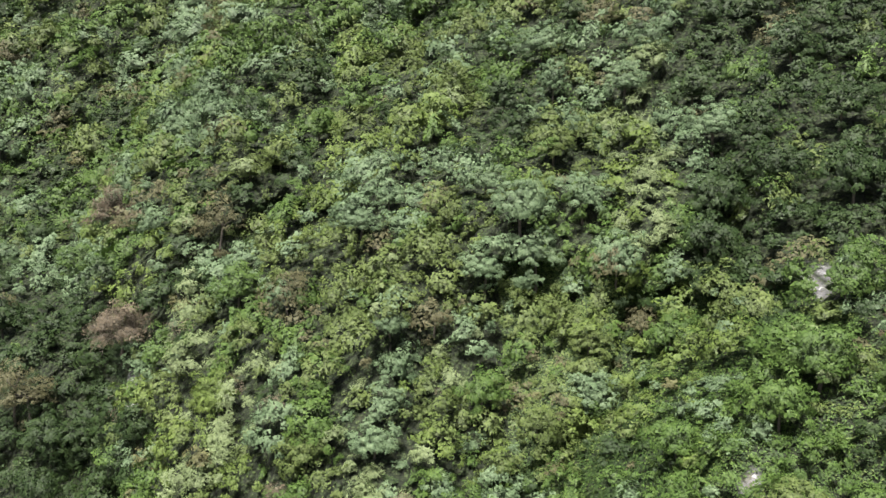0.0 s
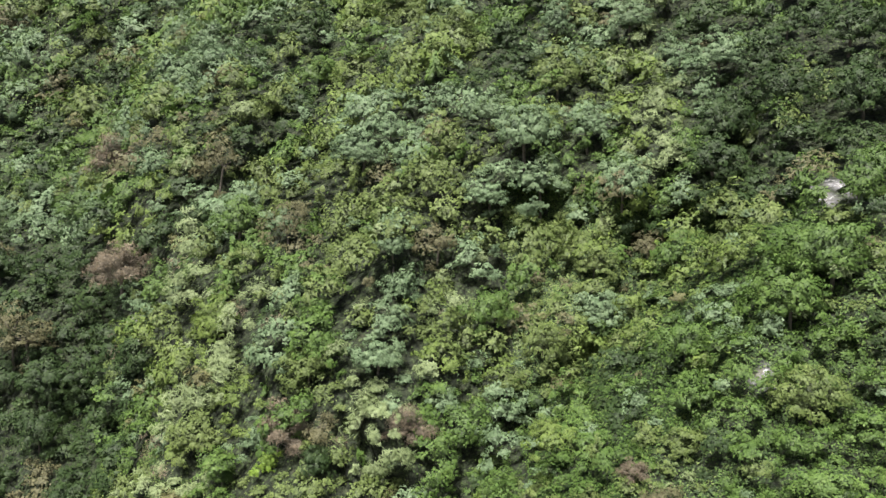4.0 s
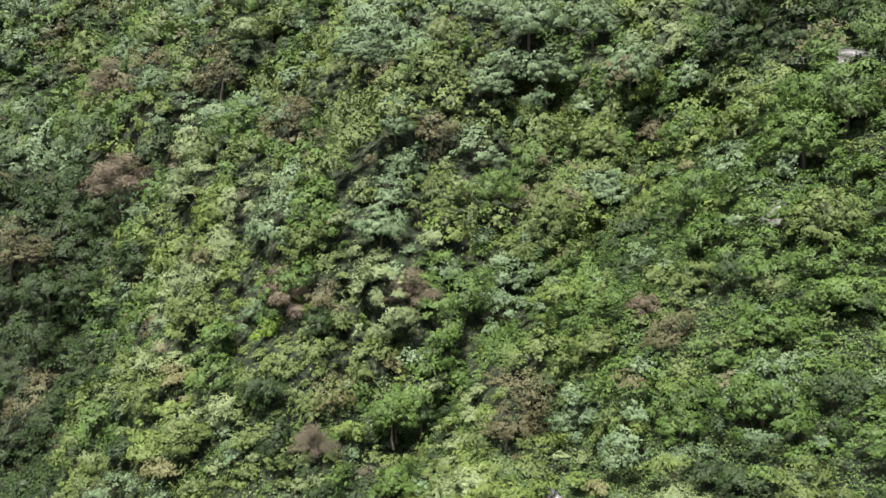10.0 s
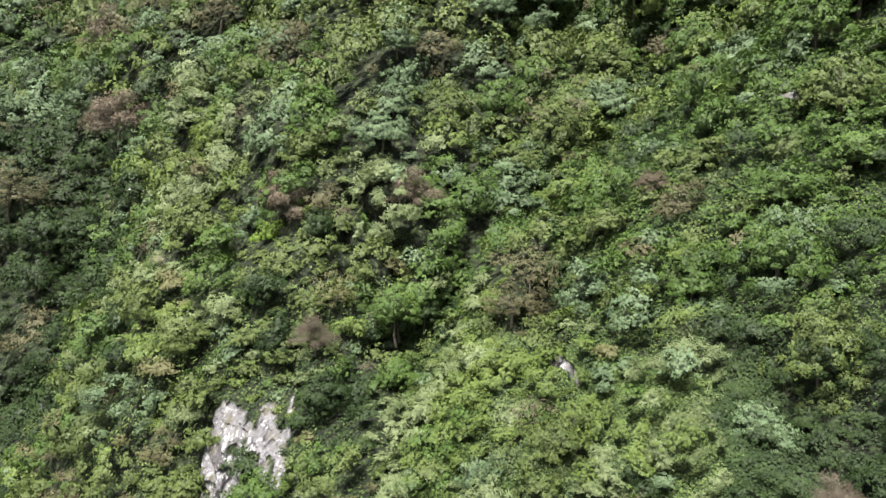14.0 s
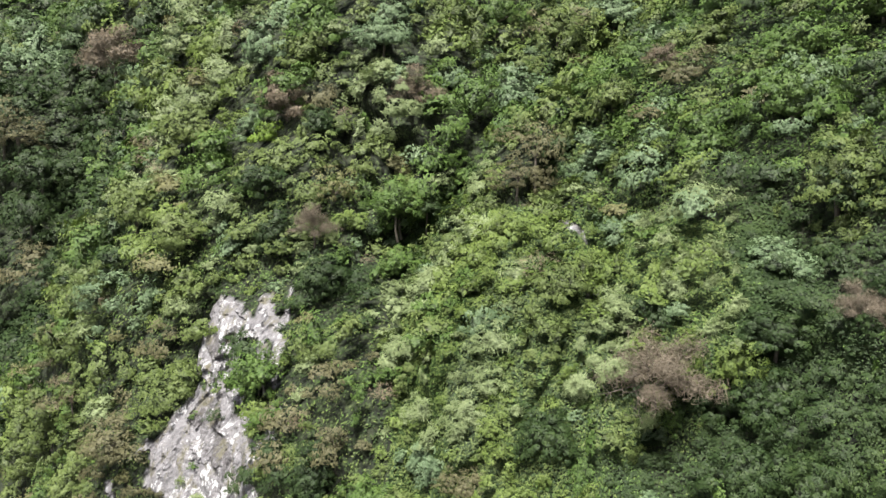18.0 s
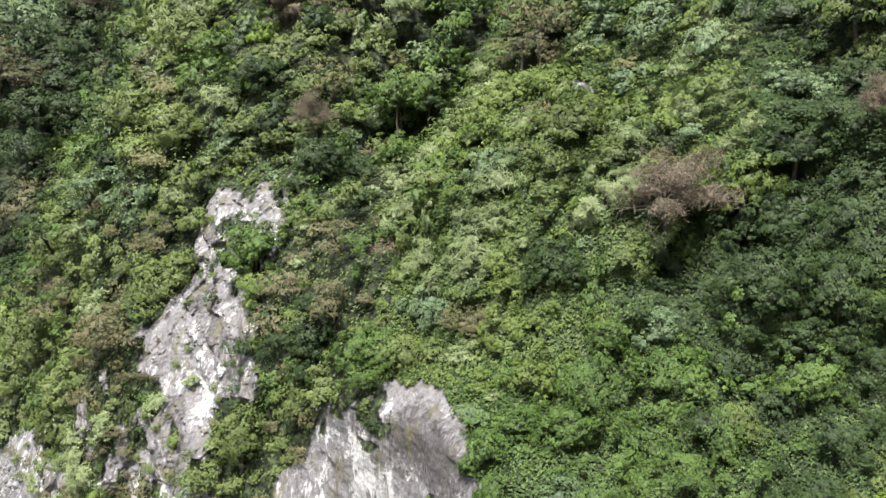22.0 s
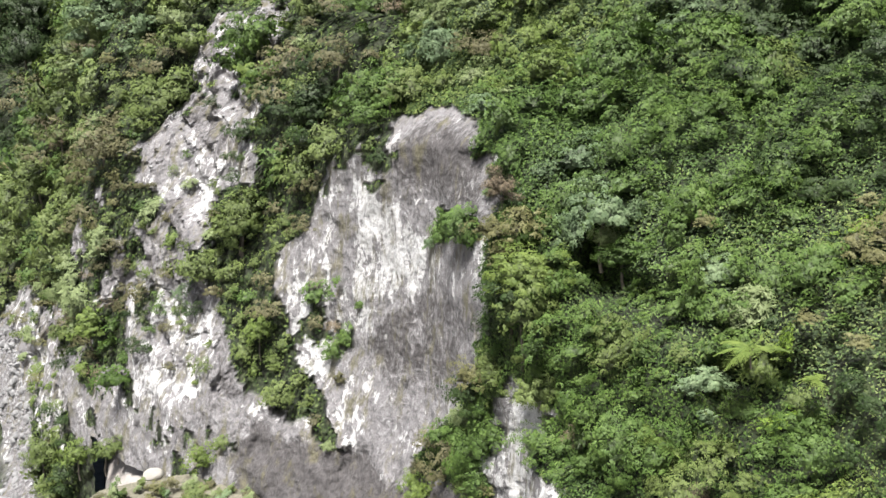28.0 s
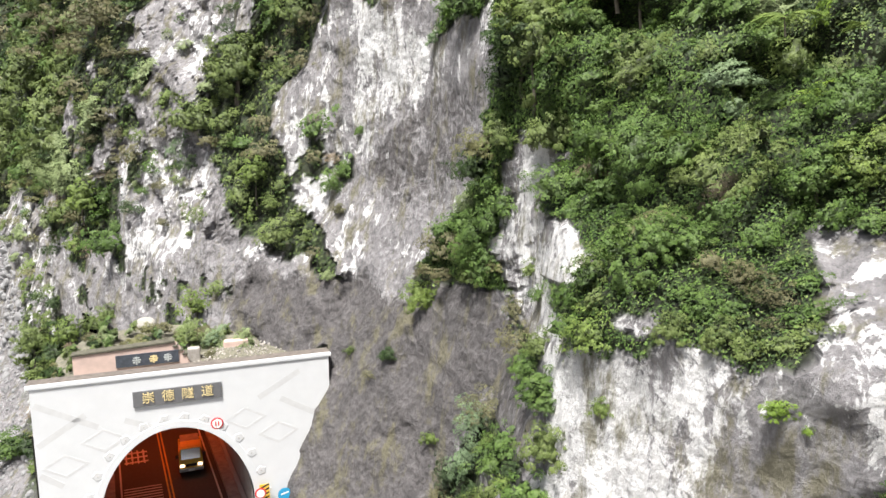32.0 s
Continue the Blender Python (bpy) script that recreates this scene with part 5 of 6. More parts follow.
def crown_points(rng, n, lobes, spread, flat, low=-0.5, fine=1, body=0.6):
    """A crown of unit radius made of leafy boughs that run into one another: leaf places and their
    outward ways, then the dense inside as corners, triangles and outward ways."""
    k = np.arange(lobes) + 0.5
    a, zz = k * 2.39996 + rng.uniform(0, 6), low + (1 - low) * (k / lobes)
    r = np.sqrt(np.clip(1 - zz ** 2, 0, 1))
    c = np.stack([r * np.cos(a), r * np.sin(a), zz], 1) * spread * rng.uniform(0.5, 1.35, (lobes, 1))
    rad = rng.uniform(0.6, 1.5, lobes) * 1.0 / math.sqrt(lobes)
    c, rad = np.vstack([c, [[0, 0, 0]]]), np.append(rad, 0.4)
    m = n * 5
    pick = rng.choice(len(rad), m, p=rad ** 2 / (rad ** 2).sum())
    d = rng.normal(0, 1, (m, 3))
    d[:, 2] = np.where(rng.random(m) < 0.45, np.abs(d[:, 2]), d[:, 2]) + 0.35
    d[:, 1] -= 0.45
    d /= np.linalg.norm(d, axis=1, keepdims=True)
    p = c[pick] + d * (rad[pick] * rng.uniform(0.76, 1.2, m))[:, None] * np.array([1, 1, 0.85])
    buried = np.zeros(m, bool)
    for cc, rr in zip(c, rad):
        buried |= np.linalg.norm(p - cc, axis=1) < rr * 0.8
    buried |= (p[:, 1] > 0.25) | (p[:, 2] < -0.62) | (d[:, 2] < -0.45)  # the plants lean out of the slope; their backs and undersides are bare
    p, d = p[~buried][:n], d[~buried][:n]
    d = 0.6 * d + 0.75 * p
    p[:, 2] *= flat
    way, tri = ICO[fine]
    reach = np.full(len(way), 0.3)
    for cc, rr in zip(c, rad):
        along = way @ cc
        gap = rr ** 2 - (cc @ cc - along ** 2)
        reach = np.maximum(reach, np.where(gap > 0, along + np.sqrt(np.maximum(gap, 0)), 0))
    core = way * (reach * body * (rng.uniform(0.7, 1.18, len(way)) if fine > 1 else rng.uniform(0.85, 1.1, len(way))))[:, None]
    seen = (core[tri][:, :, 1].min(1) < 0.3) & (core[tri][:, :, 2].max(1) > -0.45)
    tri = tri[seen]
    core[:, 2] *= flat
    return p, d / np.linalg.norm(d, axis=1, keepdims=True), core, tri, leaf_up(way)


def tube(segments, sides=5):
    """Tapered limbs from rows of start, end and two radii."""
    V, F = [], []
    for p, q, r0, r1 in segments:
        p, q = np.array(p, float), np.array(q, float)
        d = (q - p) / (np.linalg.norm(q - p) + 1e-9)
        s = np.cross(d, (0.31, 0.2, 0.93) if abs(d[2]) < 0.9 else (1, 0, 0))
        s /= np.linalg.norm(s)
        t = np.cross(d, s)
        b = sum(len(v) for v in V)
        a = np.arange(sides) * 2 * math.pi / sides
        ring = np.cos(a)[:, None] * s + np.sin(a)[:, None] * t
        V.append(np.vstack([p + ring * r0, q + ring * r1]))
        F.extend([b + i, b + (i + 1) % sides, b + sides + (i + 1) % sides, b + sides + i] for i in range(sides))
    return np.vstack(V), np.array(F)


def limbs(rng, start, way, length, radius, depth, out, spread=0.7, curve=0.25):
    """Branches that fork; each one is two bent pieces."""
    p = np.array(start, float)
    d = np.array(way, float) / np.linalg.norm(way)
    for i in range(2):
        d = d + rng.normal(0, curve, 3)
        d /= np.linalg.norm(d)
        q = p + d * length / 2
        out.append((p, q, radius * (1 - 0.2 * i), radius * (0.8 - 0.2 * i)))
        p = q
    if depth > 0:
        for _ in range(3 if rng.random() < 0.45 else 2):
            w = d + rng.normal(0, spread, 3) + np.array([0, 0, 0.1])
            limbs(rng, p, w, length * rng.uniform(0.62, 0.85), radius * 0.6, depth - 1, out, spread, curve)


def trunk_mesh(seed):
    """A trunk of unit crown: from below the ground to the crown's middle, with limbs into it."""
    rng = np.random.default_rng(seed)
    seg = [((0, 0, -1.25), (rng.normal(0, 0.05), rng.normal(0, 0.05), -0.9), 0.06, 0.05)]
    seg.append((seg[0][1], (rng.normal(0, 0.08), rng.normal(0, 0.08), -0.15), 0.05, 0.04))
    for i in range(5):
        a = i * 1.257 + rng.uniform(-0.3, 0.3)
        limbs(rng, seg[1][1], (math.cos(a), math.sin(a), 0.8), 0.42, 0.03, 0, seg)
    v, f = tube(seg)
    return mesh_from("trunk", v, f, [BARK], smooth_shade=True)


TRUNKS = [trunk_mesh(40 + i) for i in range(4)]
SIZES = {"small": (800, 24, 0.115), "medium": (1900, 38, 0.078), "large": (4600, 64, 0.052)}
CROWNS = {}


def crown_mesh(kind, size, variant):
    key = (kind, size, variant)
    if key not in CROWNS:
        n, lobes, leaf = SIZES[size]
        rng = np.random.default_rng(len(CROWNS) * 13 + 500)
        flat, aspect, droop = {"grey": (0.82, 0.62, 0.9), "dark": (0.85, 0.6, 0.4), "rust": (0.75, 0.5, 0.5)}.get(kind, (0.88, 0.58, 0.6))
        thin = kind in ("rust", "ochre")
        p, d, core, tri, cn = crown_points(rng, int(n * (0.6 if thin else 1)), lobes + variant * 2, 0.72, flat, fine=1 if size == "small" else 2)
        v, vn = leaves(p, leaf_up(d), leaf, rng, aspect, droop)
        f = np.arange(len(v)).reshape(-1, 3)
        if not thin:
            v, vn, f = np.vstack([v, core]), np.vstack([vn, cn]), np.vstack([f, tri + len(v)])
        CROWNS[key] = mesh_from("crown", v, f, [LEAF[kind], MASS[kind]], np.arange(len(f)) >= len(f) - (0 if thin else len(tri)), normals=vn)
    return CROWNS[key]


def dry_tree_mesh(seed, depth, twigs, spread):
    """Bare limbs in a round crown, and twigs at their ends."""
    rng = np.random.default_rng(seed)
    seg = [((0, 0, -0.75), (0.03, 0, -0.55), 0.05, 0.045), ((0.03, 0, -0.55), (0, 0.03, -0.3), 0.045, 0.04)]
    for i in range(6):
        a = i * 1.047 + rng.uniform(-0.3, 0.3)
        limbs(rng, (0, 0.03, -0.3), (math.cos(a), math.sin(a), 0.7), 0.36, 0.018, depth, seg, spread)
    v, f = tube(seg, 4)
    p, d, _, _, _ = crown_points(rng, twigs, 14, 0.68, 0.8)
    return mesh_from("trunk", v, f, [BARK], smooth_shade=True), (p, d)


LABELS = {
    "grey": ("broadleaf tree with a domed grey-green crown", "broad-leaved tree on the slope with drooping pale grey-green leaves"),
    "green": ("leafy tree with a bright green crown", "fresh green broadleaf tree rooted in the steep slope"),
    "dark": ("dense tree with a dark green crown", "shaded dark green tree rooted in the slope"),
    "yellow": ("small tree with yellow-green leaves", "low yellow-green tree growing from the slope"),
    "olive": ("tree overgrown with olive-green creepers", "creeper-covered olive-green tree on the slope"),
    "rust": ("half-dry tree with russet brown leaves", "withering tree with thin russet foliage"),
    "lime": ("small tree with vivid lime-green leaves", "bright lime-green leafy bush on the slope"),
    "ochre": ("tree with faded ochre-yellow leaves", "thin tree with ochre autumn leaves"),
}


def tree(kind, x, z, r, n):
    """A tree whose crown's middle stands over the slope at x, z."""
    up = (0.0 if r < 1.3 else 0.55 if r > 3.2 and float(relief_ahead(x, z)) > 70 else 0.25) * r
    y = float(ahead_of(np.array([x]), np.array([z - up]))[0]) - (0.18 * r if r > 1.3 else 0.05)
    rng = np.random.default_rng(n + 900)
    wide = r / y  # how large it stands in the view from the valley
    size = "large" if kind == "grey" and r > 4.5 else "small" if wide < 0.03 else "medium" if wide < 0.06 else "large"
    e = new({"rust": "dry_leaved_tree", "lime": "small_tree", "yellow": "small_tree"}.get(kind, "broadleaf_tree"))
    e.empty_display_size = 0.3
    tagged(e, LABELS[kind][n % 2], "tree", "trees on the hillside")
    e.matrix_world = Matrix.Translation((x, y, z - up)) @ Matrix.Rotation(rng.uniform(-0.8, 0.8), 4, "Z") @ Matrix.Diagonal((r * rng.uniform(0.8, 1.25), r, r * rng.uniform(0.85, 1.3), 1))
    lift = up / r
    t = new("trunk", TRUNKS[n % 4])
    t.parent = e
    t.matrix_local = Matrix.Translation((0, 0, lift))
    c = new("crown", crown_mesh(kind, size, n % 3))
    c.parent = e
    c.matrix_local = Matrix.Translation((0, 0, lift))
    return e


count = 0
for kind in LABELS:
    for x, z, r in TREES[kind]:
        tree(kind, x, z, r, count)
        count += 1

# bare and dry trees
TWIG = leaf_material("brown twigs", (0.075, 0.062, 0.045), (0.135, 0.113, 0.084), (0.225, 0.192, 0.147), through_light=0.0)
DRY = []
for s in range(3):
    tm, (p, d) = dry_tree_mesh(70 + s, 3, 8500, 0.6)
    rng = np.random.default_rng(80 + s)
    v, _ = leaves(p * rng.uniform(0.55, 1.0, (len(p), 1)), d, 0.14, rng, 0.05, -0.3, 1.2)
    tw = mesh_from("twig_mass", v, np.arange(len(v)).reshape(-1, 3), [TWIG])
    v2, _ = leaves(p[:900], d[:900], 0.07, rng, 0.5, 0.5)
    lf = mesh_from("withered_foliage", v2, np.arange(len(v2)).reshape(-1, 3), [LEAF["dry"]])
    DRY.append((tm, tw, lf))
for kind in ("dry", "bare"):
    for i, (x, z, r) in enumerate(TREES[kind]):
        up, wide = 0.2 * r, 1.3 if kind == "bare" else 1.4
        e = thing("bare_tree", Matrix.Translation((x, float(relief_ahead(x, z - up)) + 0.12 * r, z - up)) @ Matrix.Rotation(0.5 * math.sin(3.1 * i), 4, "Z") @ Matrix.Diagonal((r * wide, r * wide, r * wide * 1.05, 1)),
                  "leafless tree with a round crown of brown twigs" if kind == "bare" else "dying tree with pale grey limbs and few leaves", "tree", "bare trees on the hillside")
        for nm, k in (("trunk", 0), ("twig_mass", 1)) + ((("withered_foliage", 2),) if kind == "dry" else ()):
            o = new(nm, DRY[i % 3][k])
            o.parent = e
            o.matrix_local = Matrix.Translation((0, 0, up / r))


def frond_mesh(seed):
    """One palm frond: an arching rib with leaflets to both sides."""
    rng = np.random.default_rng(seed)
    V, n = [], 22
    for i in range(n):
        f = (i + 0.5) / n
        p = np.array([f, 0, 0.45 * f - 0.75 * f * f])
        ln = 0.34 * math.sin(math.pi * (0.12 + 0.86 * f)) + 0.04
        for s in (-1, 1):
            w = np.array([0.5, s * 0.85, -0.25 + rng.normal(0, 0.08)])
            w /= np.linalg.norm(w)
            q = p + w * ln
            b = np.array([0.025, 0, 0])
            V += [p - b, p + b, q + b * 0.3, q - b * 0.3]
    rib = [((i / 5, 0, 0.45 * i / 5 - 0.75 * (i / 5) ** 2), ((i + 1) / 5, 0, 0.45 * (i + 1) / 5 - 0.75 * ((i + 1) / 5) ** 2), 0.012, 0.009) for i in range(5)]
    tv, tf = tube(rib, 4)
    v = np.array(V)
    f = np.arange(len(v)).reshape(-1, 4)
    return mesh_from("frond", np.vstack([v, tv]), np.vstack([f, tf + len(v)]), [LEAF["yellow"]])


FRONDS = [frond_mesh(i) for i in range(2)]
for i, (x, z, r) in enumerate(TREES["palm"]):
    y = float(relief_ahead(x, z)) - 0.6
    e = thing("palm", Matrix.Translation((x, y, z)), "feathery pale green palm among the shrubs", "palm", "palms")
    stem = new("trunk", TRUNKS[i])
    stem.parent = e
    stem.matrix_local = Matrix.Diagonal((r * 0.5, r * 0.5, r * 0.4, 1))
    for k in range(6):
        o = new("frond", FRONDS[k % 2])
        o.parent = e
        o.matrix_local = Matrix.Rotation(k * 0.698 + i, 4, "Z") @ Matrix.Rotation(radians(-15 + 12 * (k % 3)), 4, "Y") @ Matrix.Diagonal((r, r, r, 1))


# ---- the plant cover between the single trees ----
def surface(x, z):
    """Places on the hillside and the way out of it."""
    y = ahead_of(x, z)
    e = 1.5
    yx = (relief_ahead(x + e, z) - relief_ahead(x - e, z)) / (2 * e)
    yz = (relief_ahead(x, z + e) - relief_ahead(x, z - e)) / (2 * e)
    n = np.stack([yx, -np.ones_like(yx), yz], -1)
    return np.stack([x, y, z], -1), n / np.linalg.norm(n, axis=-1, keepdims=True), np.sqrt(1 + yx ** 2 + yz ** 2)


def planted(p):
    """The part of the hillside that lies open to the valley."""
    y = p[:, 1]
    return (np.abs(p[:, 0]) < 0.615 * y + 4) & (y > 17) & (p[:, 2] < 124 + 0.2 * y) & (p[:, 2] > 24 - 0.6 * y)


def off_road(p, margin):
    du, dv = p[:, 0] - PORTAL.x, p[:, 1] - PORTAL.y
    u, v = du * ALONG.x + dv * ALONG.y, du * INTO.x + dv * INTO.y
    return ~((u > -8.5) & (u < 10) & (v < 2.5) & (p[:, 2] < 12.5)) & ~((u > -8.5 - margin) & (u < 5.5 + margin) & (v < 12) & (p[:, 2] < 13)) & ~((np.abs(u - BORE - BEND * v) < 6.5) & (p[:, 2] < 10))


def sow(rng, tries, spacing):
    """Places strewn evenly over the hillside, no two nearer than the spacing, which grows with distance."""
    m = tries * 3
    x, z = rng.uniform(-230, 110, m), rng.uniform(-4, 225, m)
    near = rng.random(m) < 0.4
    x[near], z[near] = rng.uniform(-60, 60, near.sum()), rng.uniform(0, 125, near.sum())
    e = 1.0
    yx, yz = relief_ahead(x + e, z) - relief_ahead(x - e, z), relief_ahead(x, z + e) - relief_ahead(x, z - e)
    area = np.minimum(np.sqrt(4 + yx ** 2 + yz ** 2), 14)
    some = rng.choice(m, tries, replace=False, p=area / area.sum())
    p, n, _ = surface(x[some], z[some])
    keep = planted(p)
    p, n = p[keep], n[keep]
    rad = spacing(p[:, 1])
    grid, out = {}, []
    for i in range(len(p)):
        r = rad[i]
        level = int(math.log(r, 1.3))
        px, py, pz = p[i]
        clash = False
        for lv in (level - 1, level, level + 1):
            c = 1.35 * 1.3 ** lv
            cell = (int(px // c), int(py // c), int(pz // c))
            for a in (-1, 0, 1):
                for b in (-1, 0, 1):
                    for d in (-1, 0, 1):
                        for qx, qy, qz in grid.get((lv, cell[0] + a, cell[1] + b, cell[2] + d), ()):
                            if (qx - px) ** 2 + (qy - py) ** 2 + (qz - pz) ** 2 < r * r:
                                clash = True
                                break
        if not clash:
            c = 1.35 * 1.3 ** level
            grid.setdefault((level, int(px // c), int(py // c), int(pz // c)), []).append((px, py, pz))
            out.append(i)
    return p[out], n[out], rad[out]


# the canopy swells into domes, one for each larger tree: their middles, reaches and kinds
DP, _, DR = sow(RNG, 26000, lambda y: 2.0 + 0.041 * y)
ok = (bare(DP[:, 0], DP[:, 2]) < 0.5) & off_road(DP, 2)
DP, DR = DP[ok], DR[ok] * RNG.uniform(0.5, 0.85, ok.sum())
single = [(x, z - 0.4 * r, r, ORDER.index(kind)) for kind in LABELS for x, z, r in TREES[kind]]
sx, sz, sr, sk = (np.array(c) for c in zip(*single))
SP = np.stack([sx, ahead_of(sx, sz), sz], -1)
ok = (((DP[:, None] - SP[None]) ** 2).sum(2) > (0.55 * DR[:, None] + 0.8 * sr[None]) ** 2).all(1)
DP, DR = DP[ok], DR[ok]
DK = np.append(species(DP, RNG), sk)
strewn_domes = len(DP)
DP, DR = np.vstack([DP, SP]), np.append(DR, 0.95 * sr)


def canopy(p):
    """How far the canopy stands out at each place, the way its dome faces there, and the dome's number (-1: none)."""
    lift, face, which = np.zeros(len(p)), np.zeros((len(p), 3)), np.full(len(p), -1)
    for a in range(0, len(p), 2000):
        q = p[a:a + 2000]
        d2 = ((q[:, None, :] - DP[None]) ** 2).sum(2) / DR ** 2
        i = d2.argmin(1)
        f = np.sqrt(d2[np.arange(len(q)), i])
        lift[a:a + 2000] = DR[i] * 0.85 * np.sqrt(np.clip(1 - f * f, 0, 1))
        face[a:a + 2000] = (q - DP[i]) / DR[i][:, None]
        which[a:a + 2000] = np.where(f < 1.05, i, -1)
    calm = np.exp(-0.5 * ravine_depth(p[:, 0], p[:, 2])) * np.where((p[:, 2] > 42) & (p[:, 2] < 60) & (p[:, 0] > -8) & (p[:, 0] < 14), 0.5, 1.0)
    calm = calm * np.where(p[:, 2] < 44, 0.7, 1.0) * np.where((np.abs(p[:, 0] - 37) < 6.5) & (np.abs(p[:, 2] - 116) < 18), 0.1, 1.0)
    calm = calm * (1 - rocky(p[:, 0], p[:, 2]))
    return lift * calm, face, which


# more trees, at the tops of some domes
for k in range(strewn_domes):
    kind = ORDER[DK[k]]
    if DP[k, 1] < 46 or RNG.random() < 0.7 or (abs(DP[k, 0] - 37) < 6 and abs(DP[k, 2] - 116) < 16):
        continue
    if kind in ("grass", "dry", "lime", "ochre"):
        kind = "olive"
    tree(kind, float(DP[k, 0]), float(DP[k, 2] + 0.3 * DR[k]), float(DR[k] * RNG.uniform(0.5, 0.8)), count)
    count += 1

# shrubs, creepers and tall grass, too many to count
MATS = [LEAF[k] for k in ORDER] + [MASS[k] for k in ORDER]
CLOSE = [crown_points(np.random.default_rng(160 + s), 950, 30 + 2 * s, 0.72, 0.9, fine=2, body=0.52) for s in range(8)]
NEAR = [crown_points(np.random.default_rng(100 + s), 660, 26 + 2 * s, 0.72, 0.9, fine=2, body=0.52) for s in range(8)]
MIDDLE = [crown_points(np.random.default_rng(120 + s), 330, 18 + s, 0.72, 0.9, body=0.56) for s in range(8)]
FAR = [crown_points(np.random.default_rng(140 + s), 200, 12 + s, 0.72, 0.9, body=0.56) for s in range(8)]
sp, sn, sr = sow(RNG, 260000, lambda y: 0.55 + 0.0163 * y)
bz = bare(sp[:, 0], sp[:, 2])
ok = ((bz < 0.5) | (RNG.random(len(sp)) < np.where(np.abs(roughness_of(sp[:, 0], sp[:, 2]) - 0.55) < 0.02, np.where(sp[:, 2] > 33, 0.28, 0.5), 0.03))) & off_road(sp, 0)
sp, sn, sr, bz = sp[ok], sn[ok], sr[ok], bz[ok]
fu, fv = RNG.uniform(-8.4, 4.6, 130), RNG.uniform(5.4, 12.5, 130)
fp = np.stack([PORTAL.x + fu * ALONG.x + fv * INTO.x, PORTAL.y + fu * ALONG.y + fv * INTO.y, 9.9 + 0.09 * fv - 0.7 * np.maximum(0, -6.3 - fu)], -1)
sp, sn, sr = np.vstack([sp, fp]), np.vstack([sn, np.tile([0.0, 0.0, 1.0], (130, 1))]), np.append(sr, RNG.uniform(0.3, 0.95, 130))
bz = np.append(bz, np.zeros(130))
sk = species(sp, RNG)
e = 3.0
lx = (ahead_of(sp[:, 0] + e, sp[:, 2]) - ahead_of(sp[:, 0] - e, sp[:, 2])) / (2 * e)
lz = (ahead_of(sp[:, 0], sp[:, 2] + e) - ahead_of(sp[:, 0], sp[:, 2] - e)) / (2 * e)
lie = np.stack([lx, -np.ones_like(lx), lz], -1)  # how the ground lies round each plant
lie /= np.linalg.norm(lie, axis=1, keepdims=True)
lift, face, which = canopy(sp)
sp = sp + (sn * 0.55 + np.array([0, 0, 0.45])) * lift[:, None]
lie = np.where((which >= 0)[:, None], 0.45 * lie + 0.9 * face, lie)
lie /= np.linalg.norm(lie, axis=1, keepdims=True)
same = (which >= 0) & (RNG.random(len(sp)) < 0.72) & ~((np.abs(sp[:, 0] - 37) < 6) & (np.abs(sp[:, 2] - 116) < 18))
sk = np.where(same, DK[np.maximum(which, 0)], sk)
DRAPED = ("olive", "green", "yellow", "grass", "lime", "grey")
V, VN, I, CV, CN, CT, CI, base = [], [], [], [], [], [], [], 0
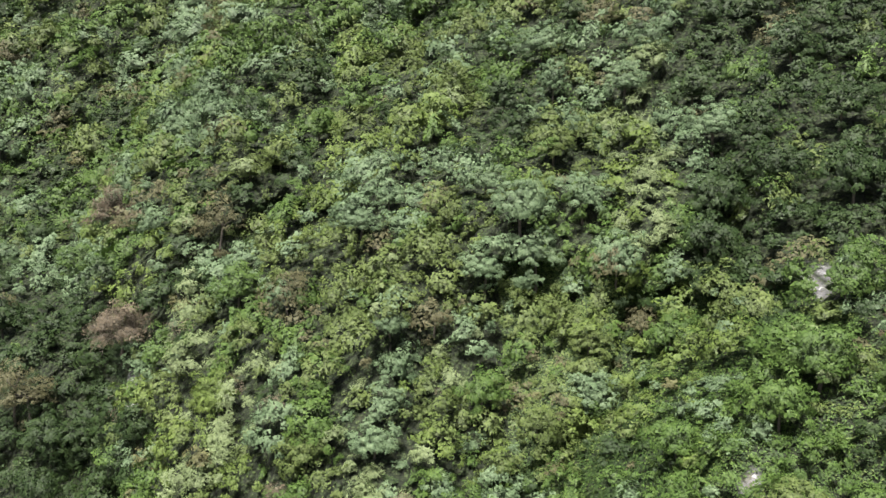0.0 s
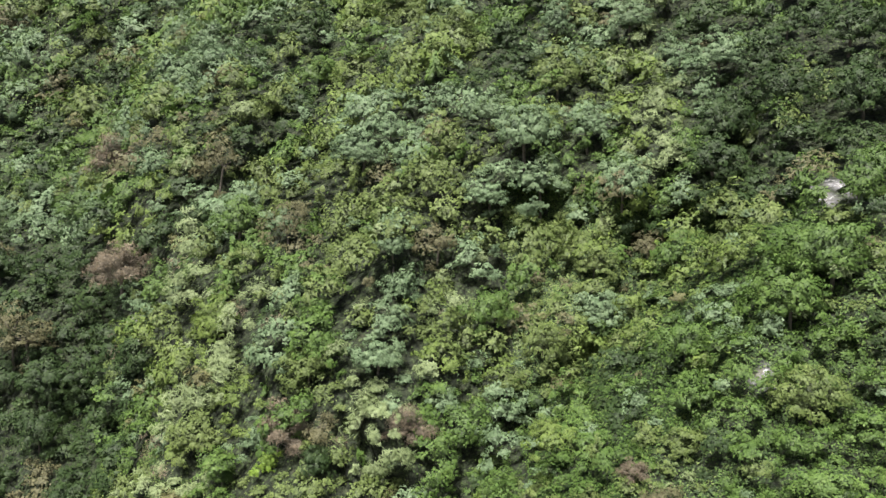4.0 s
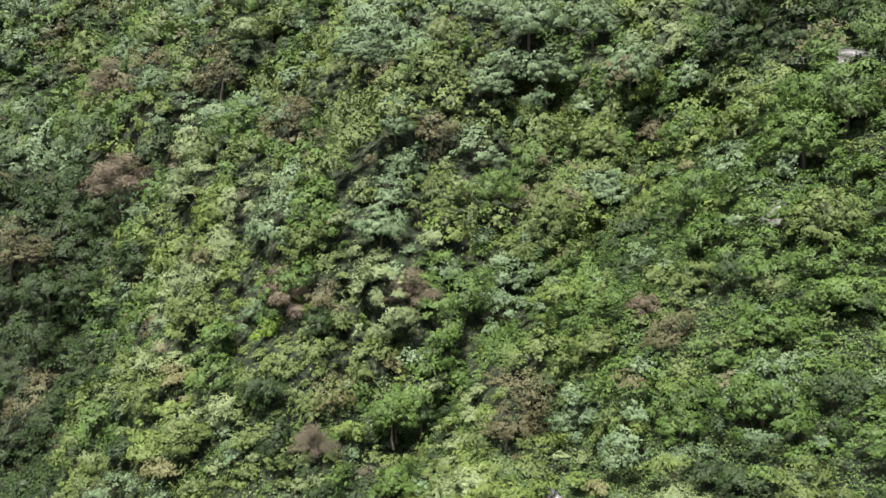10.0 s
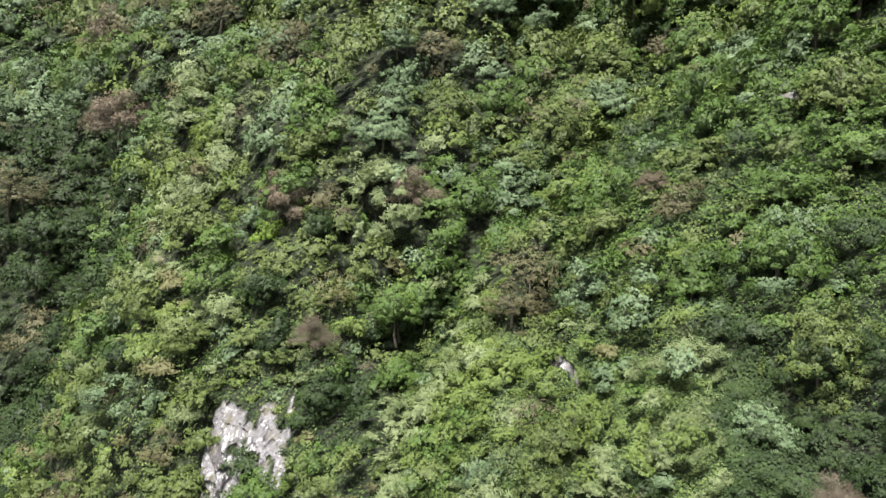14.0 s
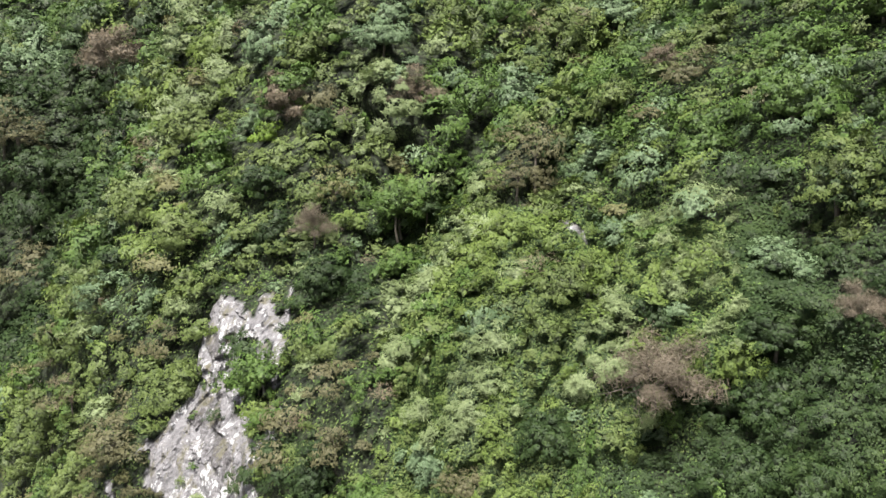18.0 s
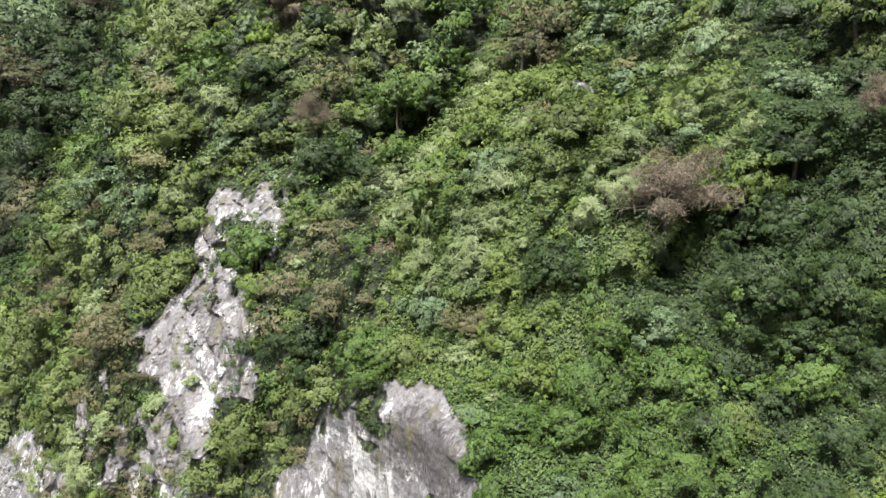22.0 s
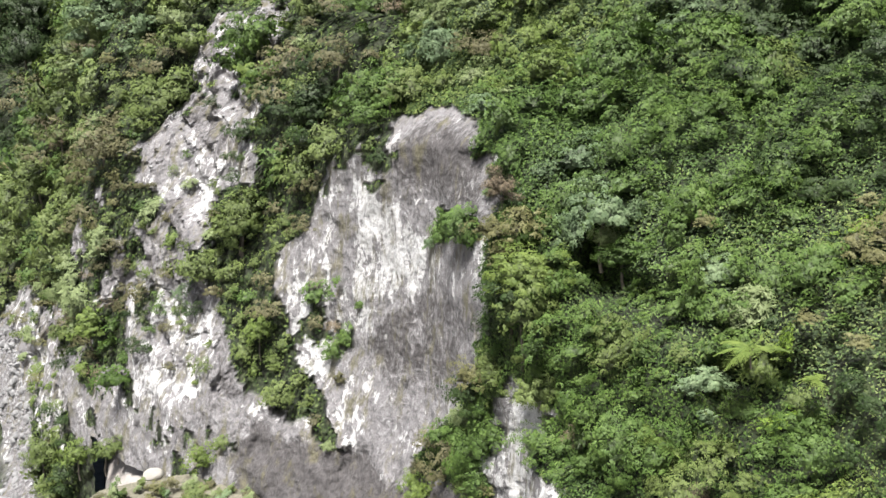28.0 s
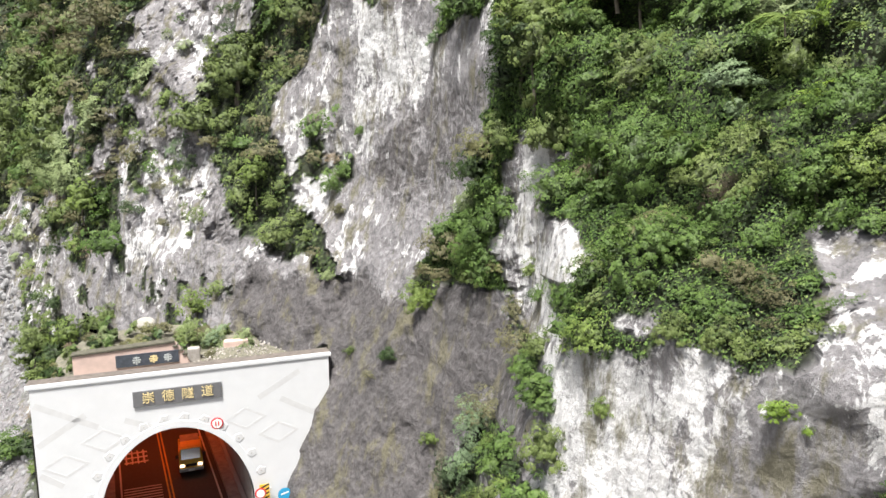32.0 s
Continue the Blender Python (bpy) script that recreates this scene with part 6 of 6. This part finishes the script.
for k in range(len(sp)):
    rng = np.random.default_rng(k)
    dist = sp[k, 1]
    bp, bd, bc, bt, bn = (CLOSE if dist < 38 else NEAR if dist < 52 else MIDDLE if dist < 100 else FAR)[k % 8]
    grain = 0.058 if dist < 38 else 0.082 if dist < 52 else 0.13 if dist < 100 else 0.18
    kind = ORDER[sk[k]]
    r = sr[k] * (0.5 + 1.05 * rng.random() ** 1.7) * (0.6 if bz[k] > 0.5 else 0.92)
    a, flip = rng.uniform(-0.9, 0.9), rng.choice((-1, 1))
    rot = np.array([[math.cos(a) * flip, -math.sin(a), 0], [math.sin(a) * flip, math.cos(a), 0], [0, 0, 1]])
    tall = rng.uniform(0.8, 1.7) if kind in ("olive", "green", "yellow") else rng.uniform(0.75, 1.1)
    seat = sp[k] + sn[k] * r * rng.uniform(0.0, 0.5)
    if kind in DRAPED and rng.random() < (0.75 if dist < 100 else 0.4):  # creepers hang over the slope in long mats
        ahead, side = lie[k], np.array([lie[k, 1], -lie[k, 0], 0]) * -flip
        side = side / np.linalg.norm(side)
        rise = np.cross(side, ahead) * flip
        rise = rise * math.copysign(1.0, rise[2])
        slant = rng.normal(0.55, 0.3) * math.copysign(1.0, side[0])
        rot = np.stack([side * rng.uniform(0.7, 1.1), -ahead * rng.uniform(0.35, 0.8), (rise + slant * side) * rng.uniform(1.0, 1.8)], 1)
        tall = 1.0
        if np.linalg.det(rot) * flip < 0:
            flip = -flip
    where = bp @ rot.T * r * np.array([1, 1, tall]) + seat
    if kind not in ("dry", "rust") and bz[k] < 0.5:
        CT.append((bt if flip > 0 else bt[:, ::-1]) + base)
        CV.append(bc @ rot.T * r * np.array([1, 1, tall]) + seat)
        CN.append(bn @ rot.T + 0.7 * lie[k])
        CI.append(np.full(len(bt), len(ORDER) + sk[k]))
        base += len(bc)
    d = bd @ rot.T + 0.75 * lie[k]
    if kind == "grass":
        pair = leaves(where, d + np.array([0, 0, 0.3]), 0.3 * r + 0.12, rng, 0.09 if dist < 60 else 0.16, -0.2, 0.5)
    elif kind == "dry":
        pair = leaves(where, d, 0.2 * r + 0.08, rng, 0.07, 0.0, 1.0)
    elif bz[k] > 0.5:
        pair = leaves(where, leaf_up(d), 0.2 * r + 0.08, rng, 0.22, 0.9, 0.5)
    else:
        pair = leaves(where, leaf_up(d), grain * r + (0.035 if dist < 38 else 0.05), rng, 0.5 if dist < 60 else 0.62, 1.1 if dist < 60 else 0.7)
    V.append(pair[0])
    VN.append(pair[1])
    I.append(np.full(len(bp), sk[k]))
V, VN, I = np.vstack(V).reshape(-1, 3, 3), np.vstack(VN).reshape(-1, 3, 3), np.concatenate(I)
CV, CN, CT, CI = np.vstack(CV), np.vstack(CN), np.vstack(CT), np.concatenate(CI)
for nm, near, label, cat in (("undergrowth", True, "dense green shrubs and creepers covering the steep slope", "undergrowth"),
                             ("far_woods", False, "distant green woods on the upper mountainside", "woods")):
    a, c = (V[:, 0, 1] < 95) == near, (CV[CT[:, 0], 1] < 95) == near
    v = V[a].reshape(-1, 3)
    used = np.unique(CT[c])
    number = np.zeros(len(CV), np.int64)
    number[used] = np.arange(len(used))
    f = np.vstack([np.arange(len(v)).reshape(-1, 3), number[CT[c]] + len(v)])
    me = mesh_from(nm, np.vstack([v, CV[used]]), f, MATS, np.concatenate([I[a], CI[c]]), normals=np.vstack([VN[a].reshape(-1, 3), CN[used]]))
    tagged(new(nm, me), label, cat, kind="stuff")

# low creepers on the ground itself
n = 1000000
x, z = RNG.uniform(-210, 95, n), RNG.uniform(-4, 205, n)
near = RNG.random(n) < 0.5
x[near], z[near] = RNG.uniform(-50, 28, near.sum()), RNG.uniform(0, 62, near.sum())
near = RNG.random(n) < 0.42
x[near], z[near] = RNG.uniform(-6, 24, near.sum()), RNG.uniform(17, 60, near.sum())
spur = ~near & (RNG.random(n) < 0.3)
x[spur], z[spur] = RNG.uniform(10, 52, spur.sum()), RNG.uniform(56, 102, spur.sum())
p, nor, area = surface(x, z)
steep = area > 4.0  # gully sides hold more of them than their width shows
xs, zs = np.repeat(x[steep], 3) + RNG.normal(0, 0.3, 3 * steep.sum()), np.repeat(z[steep], 3) + RNG.normal(0, 0.3, 3 * steep.sum())
x, z, near, spur = np.append(x, xs), np.append(z, zs), np.append(near, np.repeat(near[steep], 3)), np.append(spur, np.repeat(spur[steep], 3))
n = len(x)
p, nor, area = surface(x, z)
area = np.where(np.arange(n) < n - len(xs), area, np.where(area > 4.0, area / 3, 0))
ok = (RNG.random(n) * np.where(near, 2.2, np.where(spur, 3.0, 4.5)) < area) & planted(p) & (bare(x, z) < 0.5) & off_road(p, 0)
p, nor = p[ok], nor[ok]
sk = species(p, RNG)
sk = np.where((sk == 1) | (RNG.random(len(p)) < 0.5), 1, np.where((sk == 0) | (sk == 2), 0, 4))  # low ivy is green or olive; half is darkened to imitate shade under plants
v, vn = leaves(p + nor * RNG.uniform(0, 0.4, (len(p), 1)), leaf_up(nor), 0.02 + 0.0042 * p[:, 1], RNG, 0.62, 0.5)
tagged(new("ground_creepers", mesh_from("ground_creepers", v, np.arange(len(v)).reshape(-1, 3), MATS, sk, normals=vn)),
       "carpet of low green creepers over the soil", "creepers", kind="stuff")
